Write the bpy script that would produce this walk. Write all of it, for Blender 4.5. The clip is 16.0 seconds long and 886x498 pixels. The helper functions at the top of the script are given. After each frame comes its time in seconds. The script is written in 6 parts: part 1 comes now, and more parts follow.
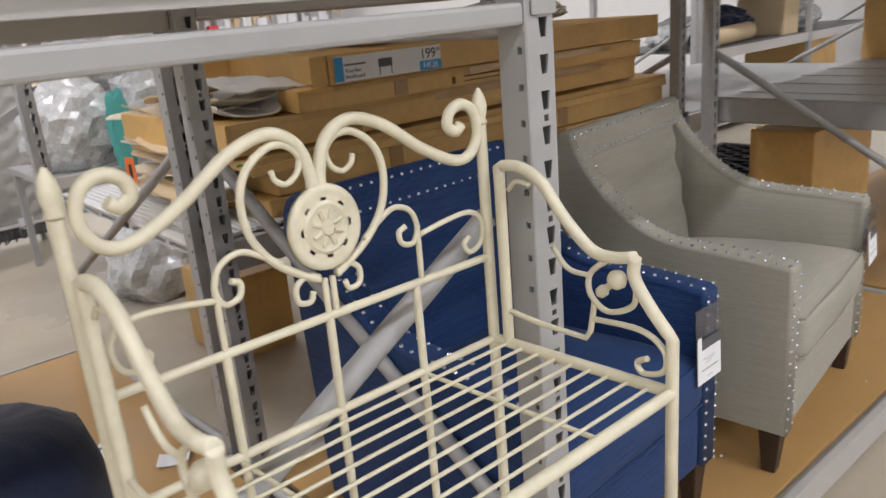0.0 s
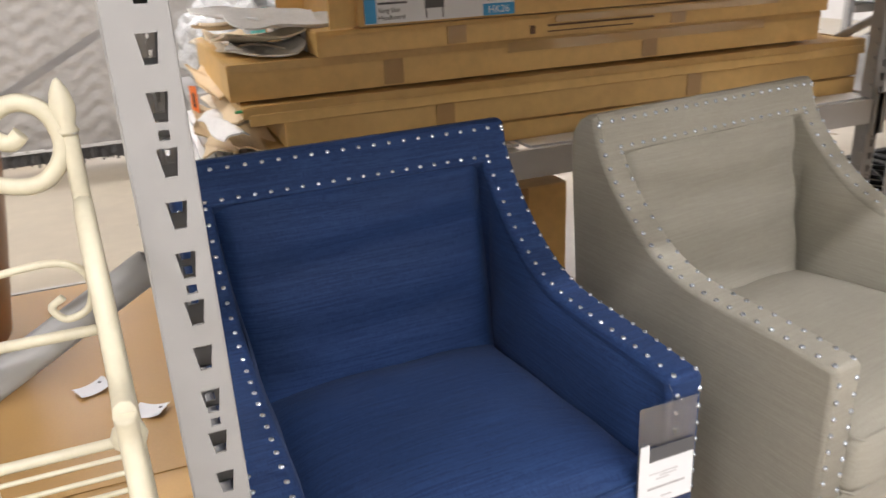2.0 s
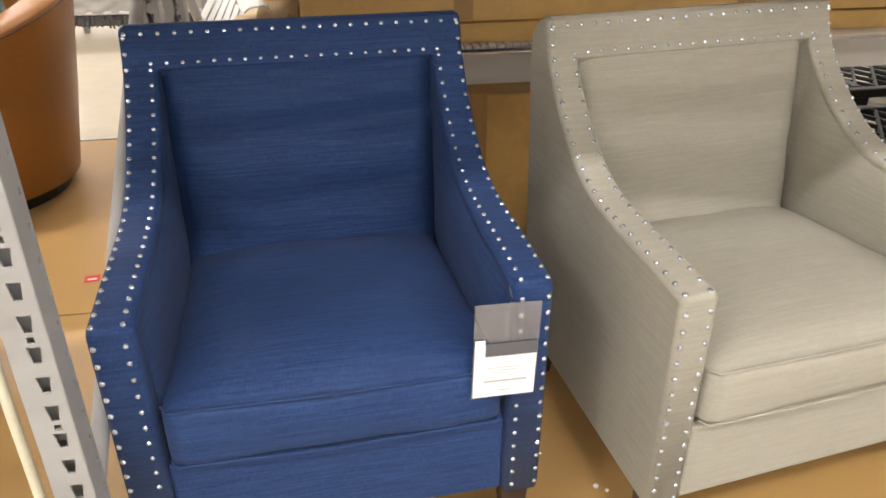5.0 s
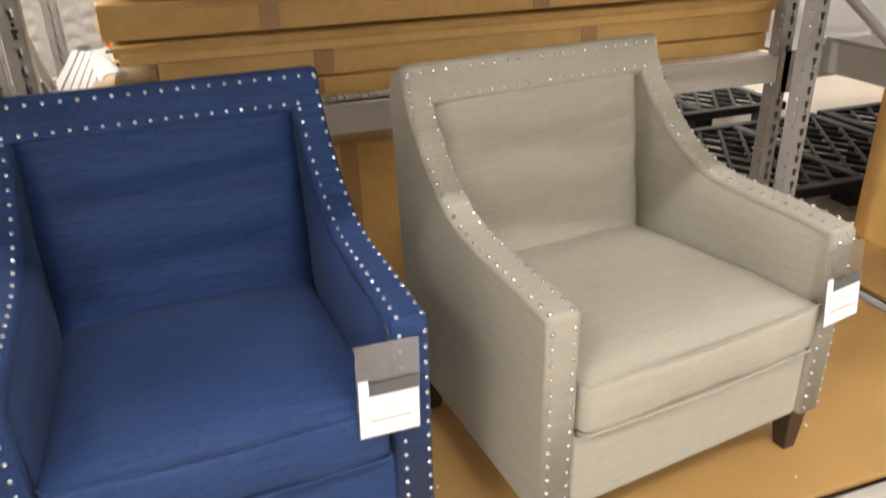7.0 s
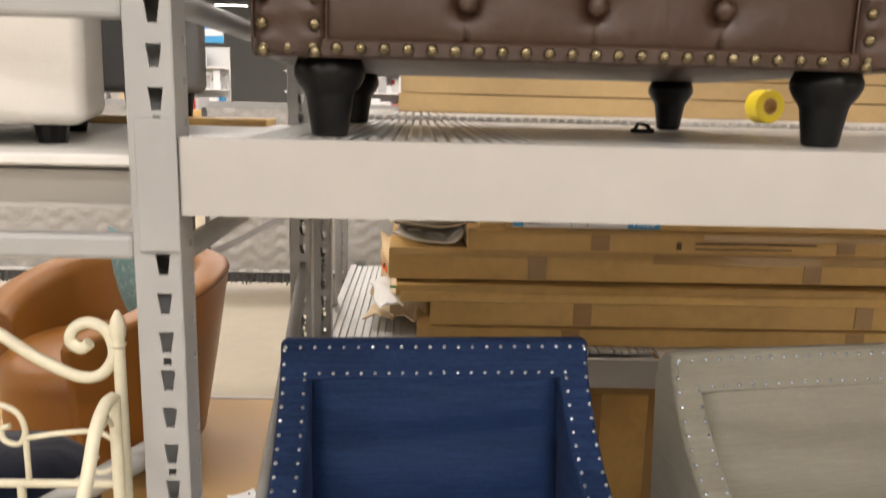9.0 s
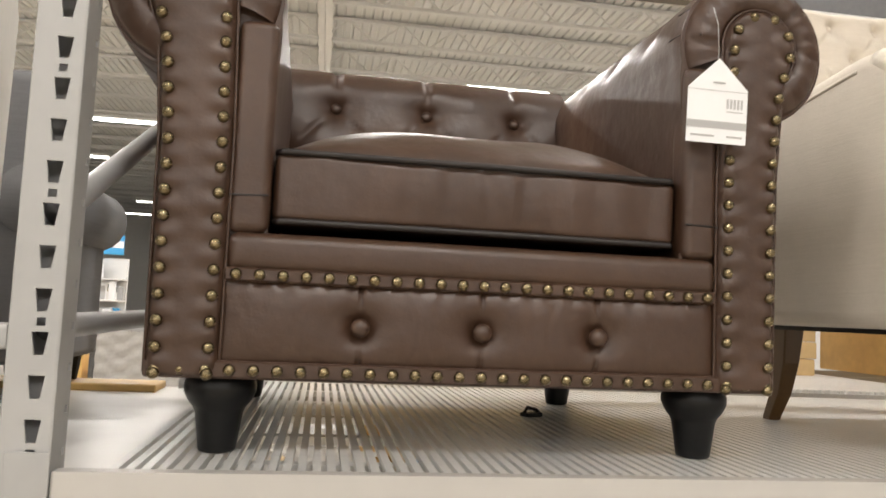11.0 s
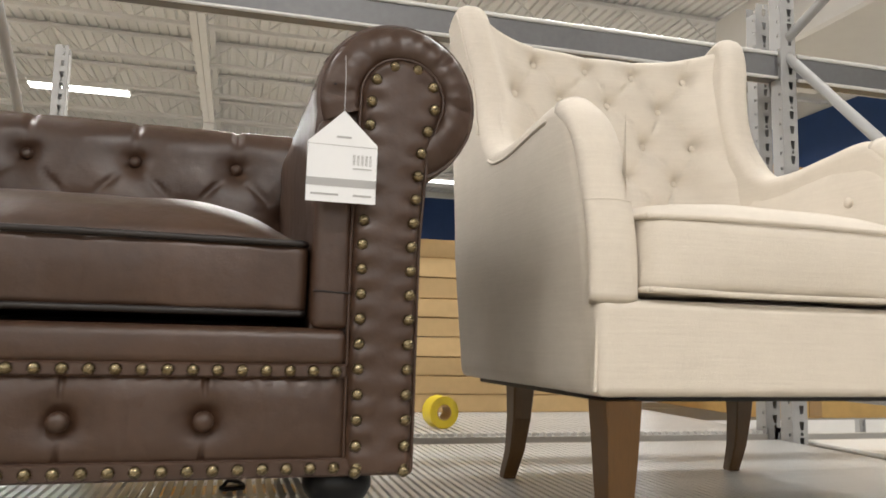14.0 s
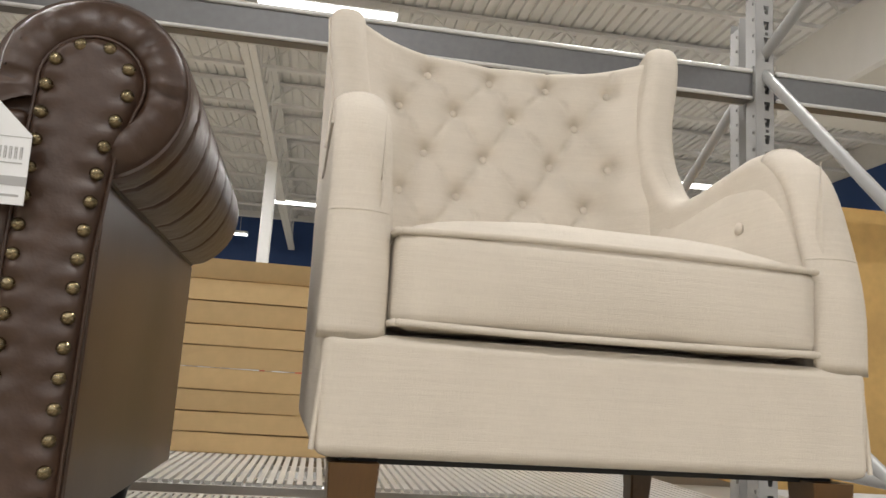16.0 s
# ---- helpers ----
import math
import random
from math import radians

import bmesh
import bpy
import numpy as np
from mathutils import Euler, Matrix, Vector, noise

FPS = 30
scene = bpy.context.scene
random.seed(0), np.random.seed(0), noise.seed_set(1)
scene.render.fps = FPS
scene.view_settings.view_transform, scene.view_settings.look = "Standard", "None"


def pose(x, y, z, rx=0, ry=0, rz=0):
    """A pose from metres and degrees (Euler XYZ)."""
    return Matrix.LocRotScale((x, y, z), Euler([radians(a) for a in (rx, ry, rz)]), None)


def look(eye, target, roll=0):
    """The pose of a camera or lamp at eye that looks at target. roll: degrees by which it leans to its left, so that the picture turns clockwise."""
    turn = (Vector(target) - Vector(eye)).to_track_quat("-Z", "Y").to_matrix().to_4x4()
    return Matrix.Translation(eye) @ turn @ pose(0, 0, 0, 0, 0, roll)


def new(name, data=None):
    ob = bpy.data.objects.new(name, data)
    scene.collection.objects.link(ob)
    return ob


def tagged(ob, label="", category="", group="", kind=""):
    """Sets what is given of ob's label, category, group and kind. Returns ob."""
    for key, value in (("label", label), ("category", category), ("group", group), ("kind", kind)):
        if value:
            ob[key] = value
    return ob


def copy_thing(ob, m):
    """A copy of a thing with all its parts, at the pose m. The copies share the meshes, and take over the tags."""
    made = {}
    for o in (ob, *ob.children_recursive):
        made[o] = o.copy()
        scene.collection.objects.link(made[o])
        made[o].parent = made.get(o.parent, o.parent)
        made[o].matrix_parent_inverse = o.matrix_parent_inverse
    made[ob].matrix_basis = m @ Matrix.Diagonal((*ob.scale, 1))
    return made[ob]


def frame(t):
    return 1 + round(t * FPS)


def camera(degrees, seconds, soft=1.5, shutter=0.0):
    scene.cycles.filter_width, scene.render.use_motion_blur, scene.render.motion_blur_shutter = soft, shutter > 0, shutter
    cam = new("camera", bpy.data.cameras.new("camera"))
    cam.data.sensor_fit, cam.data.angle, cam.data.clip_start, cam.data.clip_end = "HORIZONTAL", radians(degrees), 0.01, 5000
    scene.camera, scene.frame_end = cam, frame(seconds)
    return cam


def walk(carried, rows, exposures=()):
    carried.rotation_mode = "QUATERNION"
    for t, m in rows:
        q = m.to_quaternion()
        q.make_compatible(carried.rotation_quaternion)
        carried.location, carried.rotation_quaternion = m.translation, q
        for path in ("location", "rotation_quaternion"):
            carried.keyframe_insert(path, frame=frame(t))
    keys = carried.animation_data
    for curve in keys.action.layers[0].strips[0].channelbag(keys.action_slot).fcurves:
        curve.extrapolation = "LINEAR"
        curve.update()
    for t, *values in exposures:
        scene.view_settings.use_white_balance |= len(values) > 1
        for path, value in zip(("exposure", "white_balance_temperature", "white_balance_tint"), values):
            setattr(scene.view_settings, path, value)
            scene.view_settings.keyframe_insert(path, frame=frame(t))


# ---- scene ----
cam = camera(59.9, 16.0, shutter=0.35)
PATH = [
    (0, (2.352, 0.508, 1.419), (3.586, 1.962, 0.816), -4.9),
    (0.5, (2.575, 0.514, 1.404), (3.666, 2.047, 0.726), -3.4),
    (1, (2.812, 0.558, 1.41), (3.887, 2.095, 0.717), -2.2),
    (1.5, (3.01, 0.551, 1.389), (3.976, 2.144, 0.66), -2.6),
    (2, (3.184, 0.522, 1.4), (3.85, 2.259, 0.666), -2.7),
    (2.5, (3.291, 0.524, 1.419), (3.735, 2.34, 0.711), -1.7),
    (3, (3.38, 0.589, 1.407), (3.767, 2.427, 0.721), 0.0),
    (3.5, (3.447, 0.568, 1.409), (3.801, 2.396, 0.678), 0.8),
    (4, (3.544, 0.453, 1.4), (3.823, 2.273, 0.619), 0.4),
    (4.2, (3.576, 0.413, 1.406), (3.833, 2.215, 0.577), 0.3),
    (6.3, (3.618, 0.286, 1.384), (4.143, 1.919, 0.357), 0.0),
    (6.5, (3.608, 0.277, 1.385), (4.191, 1.909, 0.387), 0.4),
    (7, (3.635, 0.277, 1.414), (4.201, 1.991, 0.551), -1.5),
    (7.5, (3.583, 0.294, 1.514), (4.006, 2.149, 0.896), -0.4),
    (8, (3.548, 0.277, 1.533), (3.697, 2.204, 1.019), 0.3),
    (8.2, (3.529, 0.296, 1.526), (3.631, 2.219, 0.986), 0.3),
    (8.5, (3.522, 0.302, 1.543), (3.6, 2.224, 0.995), 0.8),
    (9, (3.516, 0.303, 1.588), (3.584, 2.265, 1.209), 1.4),
    (9.5, (3.514, 0.3, 1.63), (3.632, 2.285, 1.412), 2.0),
    (9.6, (3.513, 0.301, 1.635), (3.646, 2.287, 1.44), 2.2),
    (10, (3.513, 0.291, 1.666), (3.684, 2.283, 1.599), 2.0),
    (10.2, (3.507, 0.298, 1.691), (3.713, 2.287, 1.678), 2.3),
    (12.3, (3.626, 0.257, 1.76), (4.087, 2.181, 2.054), 0.5),
    (12.5, (3.652, 0.257, 1.764), (4.152, 2.175, 2.037), 0.1),
    (13, (3.756, 0.252, 1.777), (4.274, 2.171, 1.997), -0.5),
    (13.5, (3.877, 0.26, 1.79), (4.387, 2.184, 1.986), -0.2),
    (14, (3.953, 0.298, 1.824), (4.467, 2.216, 2.062), 1.3),
    (14.5, (4.067, 0.396, 1.841), (4.579, 2.306, 2.139), 3.0),
    (15, (4.225, 0.439, 1.839), (4.69, 2.359, 2.152), 3.6),
    (15.5, (4.379, 0.435, 1.849), (4.736, 2.377, 2.171), 3.6),
    (16, (4.477, 0.415, 1.842), (4.769, 2.364, 2.182), 3.7),
]
walk(cam, [(t, look(eye, target, roll)) for t, eye, target, roll in PATH], [(0.0, -0.45, 5850, 14), (2.0, 0.0, 6100, 15), (3.0, 0.08, 6150, 14), (3.5, 0.18, 6200, 13), (6.5, 0.34, 6550, 13), (7.5, 0.30, 6550, 14), (8.0, -0.1, 6550, 14), (8.5, -0.14, 6550, 14), (10.2, -0.14, 6500, 12), (12.5, -0.15, 6350, 10), (14.0, -0.42, 6250, 10), (16.0, -0.68, 6200, 10)])

# ---- light: rows of strip lamps under the roof of the hall ----
world = bpy.data.worlds.new("world")
world.use_nodes = True
world.node_tree.nodes["Background"].inputs[0].default_value = (1.0, 0.97, 0.92, 1)
world.node_tree.nodes["Background"].inputs[1].default_value = 0.05
scene.world = world
LAMP_Z = 5.5
LAMP_POWER = 150.0
EVEN, ODD = (-4.9, -0.33, 4.25, 8.9), (-7.7, -3.1, 1.5, 6.4, 10.9)
LAMP_ROWS = ((-25.4, ODD), (-20.7, EVEN), (-16.0, ODD), (-11.3, EVEN), (-6.6, ODD), (-1.9, EVEN), (3.15, ODD), (7.89, (-4.9, -0.33, 4.25, 10.5)), (12.7, ODD), (17.3, (-5.5, -0.9, 3.75, 8.4)), (22.0, ODD), (26.7, (-9.5, -4.9, -1.2)), (31.4, (-7.7, -3.1)), (36.1, (-9.5, -4.9, -0.9)), (40.8, (-7.7, -3.1)))

# ---- own helpers ----
rnd = random.Random(7)


def empty(name, x, y, z, rz=0.0, label="", category="", group=""):
    ob = new(name)
    ob.matrix_basis = pose(x, y, z, 0, 0, rz)
    return tagged(ob, label, category, group)


def solid(name, bm, material, smooth=False):
    me = bpy.data.meshes.new(name)
    bmesh.ops.recalc_face_normals(bm, faces=bm.faces)
    if smooth:
        # normals weighed by area, so that broad faces stay flat beside their rounded edges
        for f in bm.faces:
            f.smooth = True
        bm.verts.index_update()
        total = {v.index: Vector() for v in bm.verts}
        for f in bm.faces:
            w = f.normal * f.calc_area()
            for v in f.verts:
                total[v.index] += w
        flat = [total[i].normalized() if total[i].length > 1e-12 else Vector((0, 0, 1)) for i in range(len(bm.verts))]
    bm.to_mesh(me)
    bm.free()
    if smooth:
        me.normals_split_custom_set_from_vertices(flat)
    me.materials.append(material)
    return new(name, me)


def part(name, bm, material, parent, label="", smooth=False):
    ob = solid(name, bm, material, smooth)
    ob.parent = parent
    return tagged(ob, label)


def shared(name, me, m, parent):
    ob = new(name, me)
    ob.parent = parent
    ob.matrix_basis = m
    return ob


def structure(name, bm, material, label, smooth=False):
    return tagged(solid(name, bm, material, smooth), label, kind="structure")


def box(bm, x0, x1, y0, y1, z0, z1, bevel=0.0, seg=1):
    vs = [bm.verts.new((x, y, z)) for x in (x0, x1) for y in (y0, y1) for z in (z0, z1)]
    fs = [bm.faces.new([vs[i] for i in q]) for q in ((0, 1, 3, 2), (4, 6, 7, 5), (0, 4, 5, 1), (2, 3, 7, 6), (0, 2, 6, 4), (1, 5, 7, 3))]
    if bevel:
        es = list({e for f in fs for e in f.edges})
        bmesh.ops.bevel(bm, geom=es, offset=bevel, segments=seg, profile=0.5, affect="EDGES")
    return bm


def boxed(*a, **k):
    return box(bmesh.new(), *a, **k)


def extrude(bm, pts, a0, a1, axis="x", bevel=0.0, seg=2, warp=None):
    """A polygon in the two other axes, drawn out along axis from a0 to a1."""
    def at(a, p, q):
        v = {"x": (a, p, q), "y": (p, a, q), "z": (p, q, a)}[axis]
        return warp(Vector(v)) if warp else v
    lo = [bm.verts.new(at(a0, p, q)) for p, q in pts]
    hi = [bm.verts.new(at(a1, p, q)) for p, q in pts]
    n = len(pts)
    fs = [bm.faces.new(lo), bm.faces.new(hi[::-1])]
    fs += [bm.faces.new((lo[i], hi[i], hi[(i + 1) % n], lo[(i + 1) % n])) for i in range(n)]
    if bevel:
        bmesh.ops.recalc_face_normals(bm, faces=fs)
        es = [e for f in fs[:2] for e in f.edges]
        bmesh.ops.bevel(bm, geom=list(set(es)), offset=bevel, segments=seg, profile=0.5, affect="EDGES")
    return bm


def tube(bm, pts, r, seg=8, close_ends=True, flat=1.0):
    """A round bar along a line of points; r may be one radius or one for each point."""
    pts = [Vector(p) for p in pts]
    rs = r if isinstance(r, (list, tuple)) else [r] * len(pts)
    rings, up = [], None
    for i, p in enumerate(pts):
        d = (pts[min(i + 1, len(pts) - 1)] - pts[max(i - 1, 0)]).normalized()
        if up is None:
            up = d.orthogonal().normalized() if abs(d.z) > 0.95 else Vector((0, 0, 1))
        side = d.cross(up).normalized()
        up = side.cross(d).normalized()
        rings.append([bm.verts.new(p + rs[i] * (side * math.cos(a) + up * math.sin(a) * flat)) for a in (2 * math.pi * k / seg for k in range(seg))])
    for a, b in zip(rings, rings[1:]):
        for k in range(seg):
            bm.faces.new((a[k], a[(k + 1) % seg], b[(k + 1) % seg], b[k]))
    if close_ends:
        bm.faces.new(rings[0][::-1])
        bm.faces.new(rings[-1])
    return bm


def lathe(bm, profile, seg=24, centre=(0, 0, 0), m=None):
    rings = []
    for r, z in profile:
        ring = []
        for k in range(seg):
            v = Vector((r * math.cos(2 * math.pi * k / seg), r * math.sin(2 * math.pi * k / seg), z))
            ring.append(bm.verts.new((m @ v if m else v) + Vector(centre)))
        rings.append(ring)
    for a, b in zip(rings, rings[1:]):
        for k in range(seg):
            bm.faces.new((a[k], a[(k + 1) % seg], b[(k + 1) % seg], b[k]))
    bm.faces.new(rings[0][::-1])
    bm.faces.new(rings[-1])
    return bm


def curve_points(ctrl, n=8):
    """Catmull-Rom through the control points."""
    ps = [Vector(p) for p in ctrl]
    ps = [2 * ps[0] - ps[1]] + ps + [2 * ps[-1] - ps[-2]]
    out = []
    for i in range(1, len(ps) - 2):
        a, b, c, d = ps[i - 1:i + 3]
        for k in range(n):
            t = k / n
            out.append(0.5 * (2 * b + (c - a) * t + (2 * a - 5 * b + 4 * c - d) * t * t + (3 * b - a - 3 * c + d) * t ** 3))
    out.append(ps[-2])
    return out


def evenly(line, step):
    """Points at even steps along a line, with the way it runs there."""
    line = [Vector(p) for p in line]
    total = sum((b - a).length for a, b in zip(line, line[1:]))
    n = max(1, round(total / step))
    want = [total * i / n for i in range(n + 1)]
    out, run, k = [], 0.0, 0
    for w in want:
        while k < len(line) - 2 and run + (line[k + 1] - line[k]).length < w:
            run += (line[k + 1] - line[k]).length
            k += 1
        d = line[k + 1] - line[k]
        out.append((line[k] + d * min(1.0, (w - run) / max(d.length, 1e-9)), d.normalized()))
    return out


def grid(bm, f, nu, nv):
    """A sheet of nu by nv quads; f gives the place for u and v from 0 to 1."""
    vs = [[bm.verts.new(f(i / nu, j / nv)) for j in range(nv + 1)] for i in range(nu + 1)]
    for i in range(nu):
        for j in range(nv):
            bm.faces.new((vs[i][j], vs[i + 1][j], vs[i + 1][j + 1], vs[i][j + 1]))
    return bm


def cushion(bm, x0, x1, y0, y1, z0, z1, dome=0.03, edge=0.03, n=14, belly=0.008, front=0.0):
    """A filled cushion: a rounded block, domed on top, with soft sides."""
    cx, cy, cz, hx, hy, hz = (x0 + x1) / 2, (y0 + y1) / 2, (z0 + z1) / 2, (x1 - x0) / 2, (y1 - y0) / 2, (z1 - z0) / 2
    bmesh.ops.create_cube(bm, size=2.0)
    bmesh.ops.subdivide_edges(bm, edges=bm.edges, cuts=n, use_grid_fill=True)
    for v in bm.verts:
        p = v.co.copy()
        q = Vector((p.x * hx, p.y * hy, p.z * hz))
        core = Vector((max(-hx + edge, min(hx - edge, q.x)), max(-hy + edge, min(hy - edge, q.y)), max(-hz + edge, min(hz - edge, q.z))))
        d = q - core
        if d.length > 1e-9:
            q = core + d.normalized() * edge
        w = (1 - p.x ** 4) * (1 - p.y ** 4)
        if p.z > 0:
            q.z += dome * w * p.z
        q.y -= (belly + front) * (1 - p.x ** 4) * (1 - p.z ** 2) * (1 if p.y < -0.9 else 0)
        q += Vector((noise.noise(q * 9), noise.noise(q * 9 + Vector((5, 0, 0))), noise.noise(q * 9 + Vector((0, 7, 0))))) * 0.004
        v.co = q + Vector((cx, cy, cz))
    return bm


def dome_mesh(name, r, h, material, seg=10):
    """The head of an upholstery nail."""
    bm = bmesh.new()
    rings = [[bm.verts.new((r * math.cos(b) * math.cos(2 * math.pi * k / seg), r * math.cos(b) * math.sin(2 * math.pi * k / seg), h * math.sin(b))) for k in range(seg)] for b in (-0.25, 0.35, 0.9)]
    top = bm.verts.new((0, 0, h))
    for a, b in zip(rings, rings[1:]):
        for k in range(seg):
            bm.faces.new((a[k], a[(k + 1) % seg], b[(k + 1) % seg], b[k]))
    for k in range(seg):
        bm.faces.new((rings[-1][k], rings[-1][(k + 1) % seg], top))
    for f in bm.faces:
        f.smooth = True
    me = bpy.data.meshes.new(name)
    bm.to_mesh(me)
    bm.free()
    me.materials.append(material)
    return me


def facing(p, n):
    return Matrix.Translation(p) @ Vector(n).to_track_quat("Z", "Y").to_matrix().to_4x4()


# ---- materials ----
def material(name, base, rough=0.6, metal=0.0, vary=0.0, scale=4.0, fine=60.0, bump=0.0, bump_scale=150.0, stretch=(1, 1, 1), per_object=0.0, coat=0.0, sheen=0.0, second=None, second_scale=3.0, second_amount=0.5, emit=0.0, dents=0.0, dent_scale=30.0, specular=0.5):
    """A node material: base colour varied at two scales, rough and bumped; second: a stain or wear colour."""
    m = bpy.data.materials.new(name)
    m.use_nodes = True
    nt = m.node_tree
    nd, ln = nt.nodes, nt.links
    b = nd["Principled BSDF"]
    b.inputs["Roughness"].default_value, b.inputs["Metallic"].default_value = rough, metal
    b.inputs["Base Color"].default_value = (*base, 1)
    b.inputs["Coat Weight"].default_value = coat
    b.inputs["Sheen Weight"].default_value = sheen
    b.inputs["Specular IOR Level"].default_value = specular
    co = nd.new("ShaderNodeTexCoord")
    mp = nd.new("ShaderNodeMapping")
    mp.inputs["Scale"].default_value = stretch
    ln.new(co.outputs["Object"], mp.inputs["Vector"])
    colour = None
    if vary:
        big, small = nd.new("ShaderNodeTexNoise"), nd.new("ShaderNodeTexNoise")
        big.inputs["Scale"].default_value, small.inputs["Scale"].default_value = scale, fine
        big.inputs["Detail"].default_value, small.inputs["Detail"].default_value = 4, 5
        for t in (big, small):
            ln.new(mp.outputs["Vector"], t.inputs["Vector"])
        mix = nd.new("ShaderNodeMath")
        mix.operation = "ADD"
        ln.new(big.outputs["Fac"], mix.inputs[0])
        ln.new(small.outputs["Fac"], mix.inputs[1])
        rng = nd.new("ShaderNodeMapRange")
        rng.inputs["From Min"].default_value, rng.inputs["From Max"].default_value = 0.6, 1.4
        rng.inputs["To Min"].default_value, rng.inputs["To Max"].default_value = 1 - vary, 1 + vary
        ln.new(mix.outputs[0], rng.inputs["Value"])
        last = rng.outputs["Result"]
        if per_object:
            info = nd.new("ShaderNodeObjectInfo")
            r2 = nd.new("ShaderNodeMapRange")
            r2.inputs["To Min"].default_value, r2.inputs["To Max"].default_value = 1 - per_object, 1 + per_object
            ln.new(info.outputs["Random"], r2.inputs["Value"])
            mul = nd.new("ShaderNodeMath")
            mul.operation = "MULTIPLY"
            ln.new(last, mul.inputs[0])
            ln.new(r2.outputs["Result"], mul.inputs[1])
            last = mul.outputs[0]
        hsv = nd.new("ShaderNodeHueSaturation")
        hsv.inputs["Color"].default_value = (*base, 1)
        ln.new(last, hsv.inputs["Value"])
        colour = hsv.outputs["Color"]
        if second:
            st = nd.new("ShaderNodeTexNoise")
            st.inputs["Scale"].default_value, st.inputs["Detail"].default_value = second_scale, 6
            ln.new(mp.outputs["Vector"], st.inputs["Vector"])
            sr = nd.new("ShaderNodeMapRange")
            sr.inputs["From Min"].default_value, sr.inputs["From Max"].default_value = 0.52, 0.72
            sr.inputs["To Max"].default_value = second_amount
            ln.new(st.outputs["Fac"], sr.inputs["Value"])
            mc = nd.new("ShaderNodeMix")
            mc.data_type = "RGBA"
            ln.new(sr.outputs["Result"], mc.inputs[0])
            ln.new(colour, mc.inputs[6])
            mc.inputs[7].default_value = (*second, 1)
            colour = mc.outputs[2]
        ln.new(colour, b.inputs["Base Color"])
        rr = nd.new("ShaderNodeMapRange")
        rr.inputs["To Min"].default_value, rr.inputs["To Max"].default_value = max(0.02, rough - 0.08), min(1, rough + 0.08)
        ln.new(big.outputs["Fac"], rr.inputs["Value"])
        ln.new(rr.outputs["Result"], b.inputs["Roughness"])
    if bump:
        bn, bp = nd.new("ShaderNodeTexNoise"), nd.new("ShaderNodeBump")
        bn.inputs["Scale"].default_value, bn.inputs["Detail"].default_value = bump_scale, 3
        bp.inputs["Strength"].default_value, bp.inputs["Distance"].default_value = bump, 0.002
        ln.new(mp.outputs["Vector"], bn.inputs["Vector"])
        ln.new(bn.outputs["Fac"], bp.inputs["Height"])
        ln.new(bp.outputs["Normal"], b.inputs["Normal"])
        if dents:
            dn, dp = nd.new("ShaderNodeTexNoise"), nd.new("ShaderNodeBump")
            dn.inputs["Scale"].default_value, dn.inputs["Detail"].default_value = dent_scale, 2
            dp.inputs["Strength"].default_value, dp.inputs["Distance"].default_value = dents, 0.012
            ln.new(mp.outputs["Vector"], dn.inputs["Vector"])
            ln.new(dn.outputs["Fac"], dp.inputs["Height"])
            ln.new(dp.outputs["Normal"], bp.inputs["Normal"])
    if emit:
        b.inputs["Emission Color"].default_value = (1.0, 0.97, 0.9, 1)
        b.inputs["Emission Strength"].default_value = emit
    return m


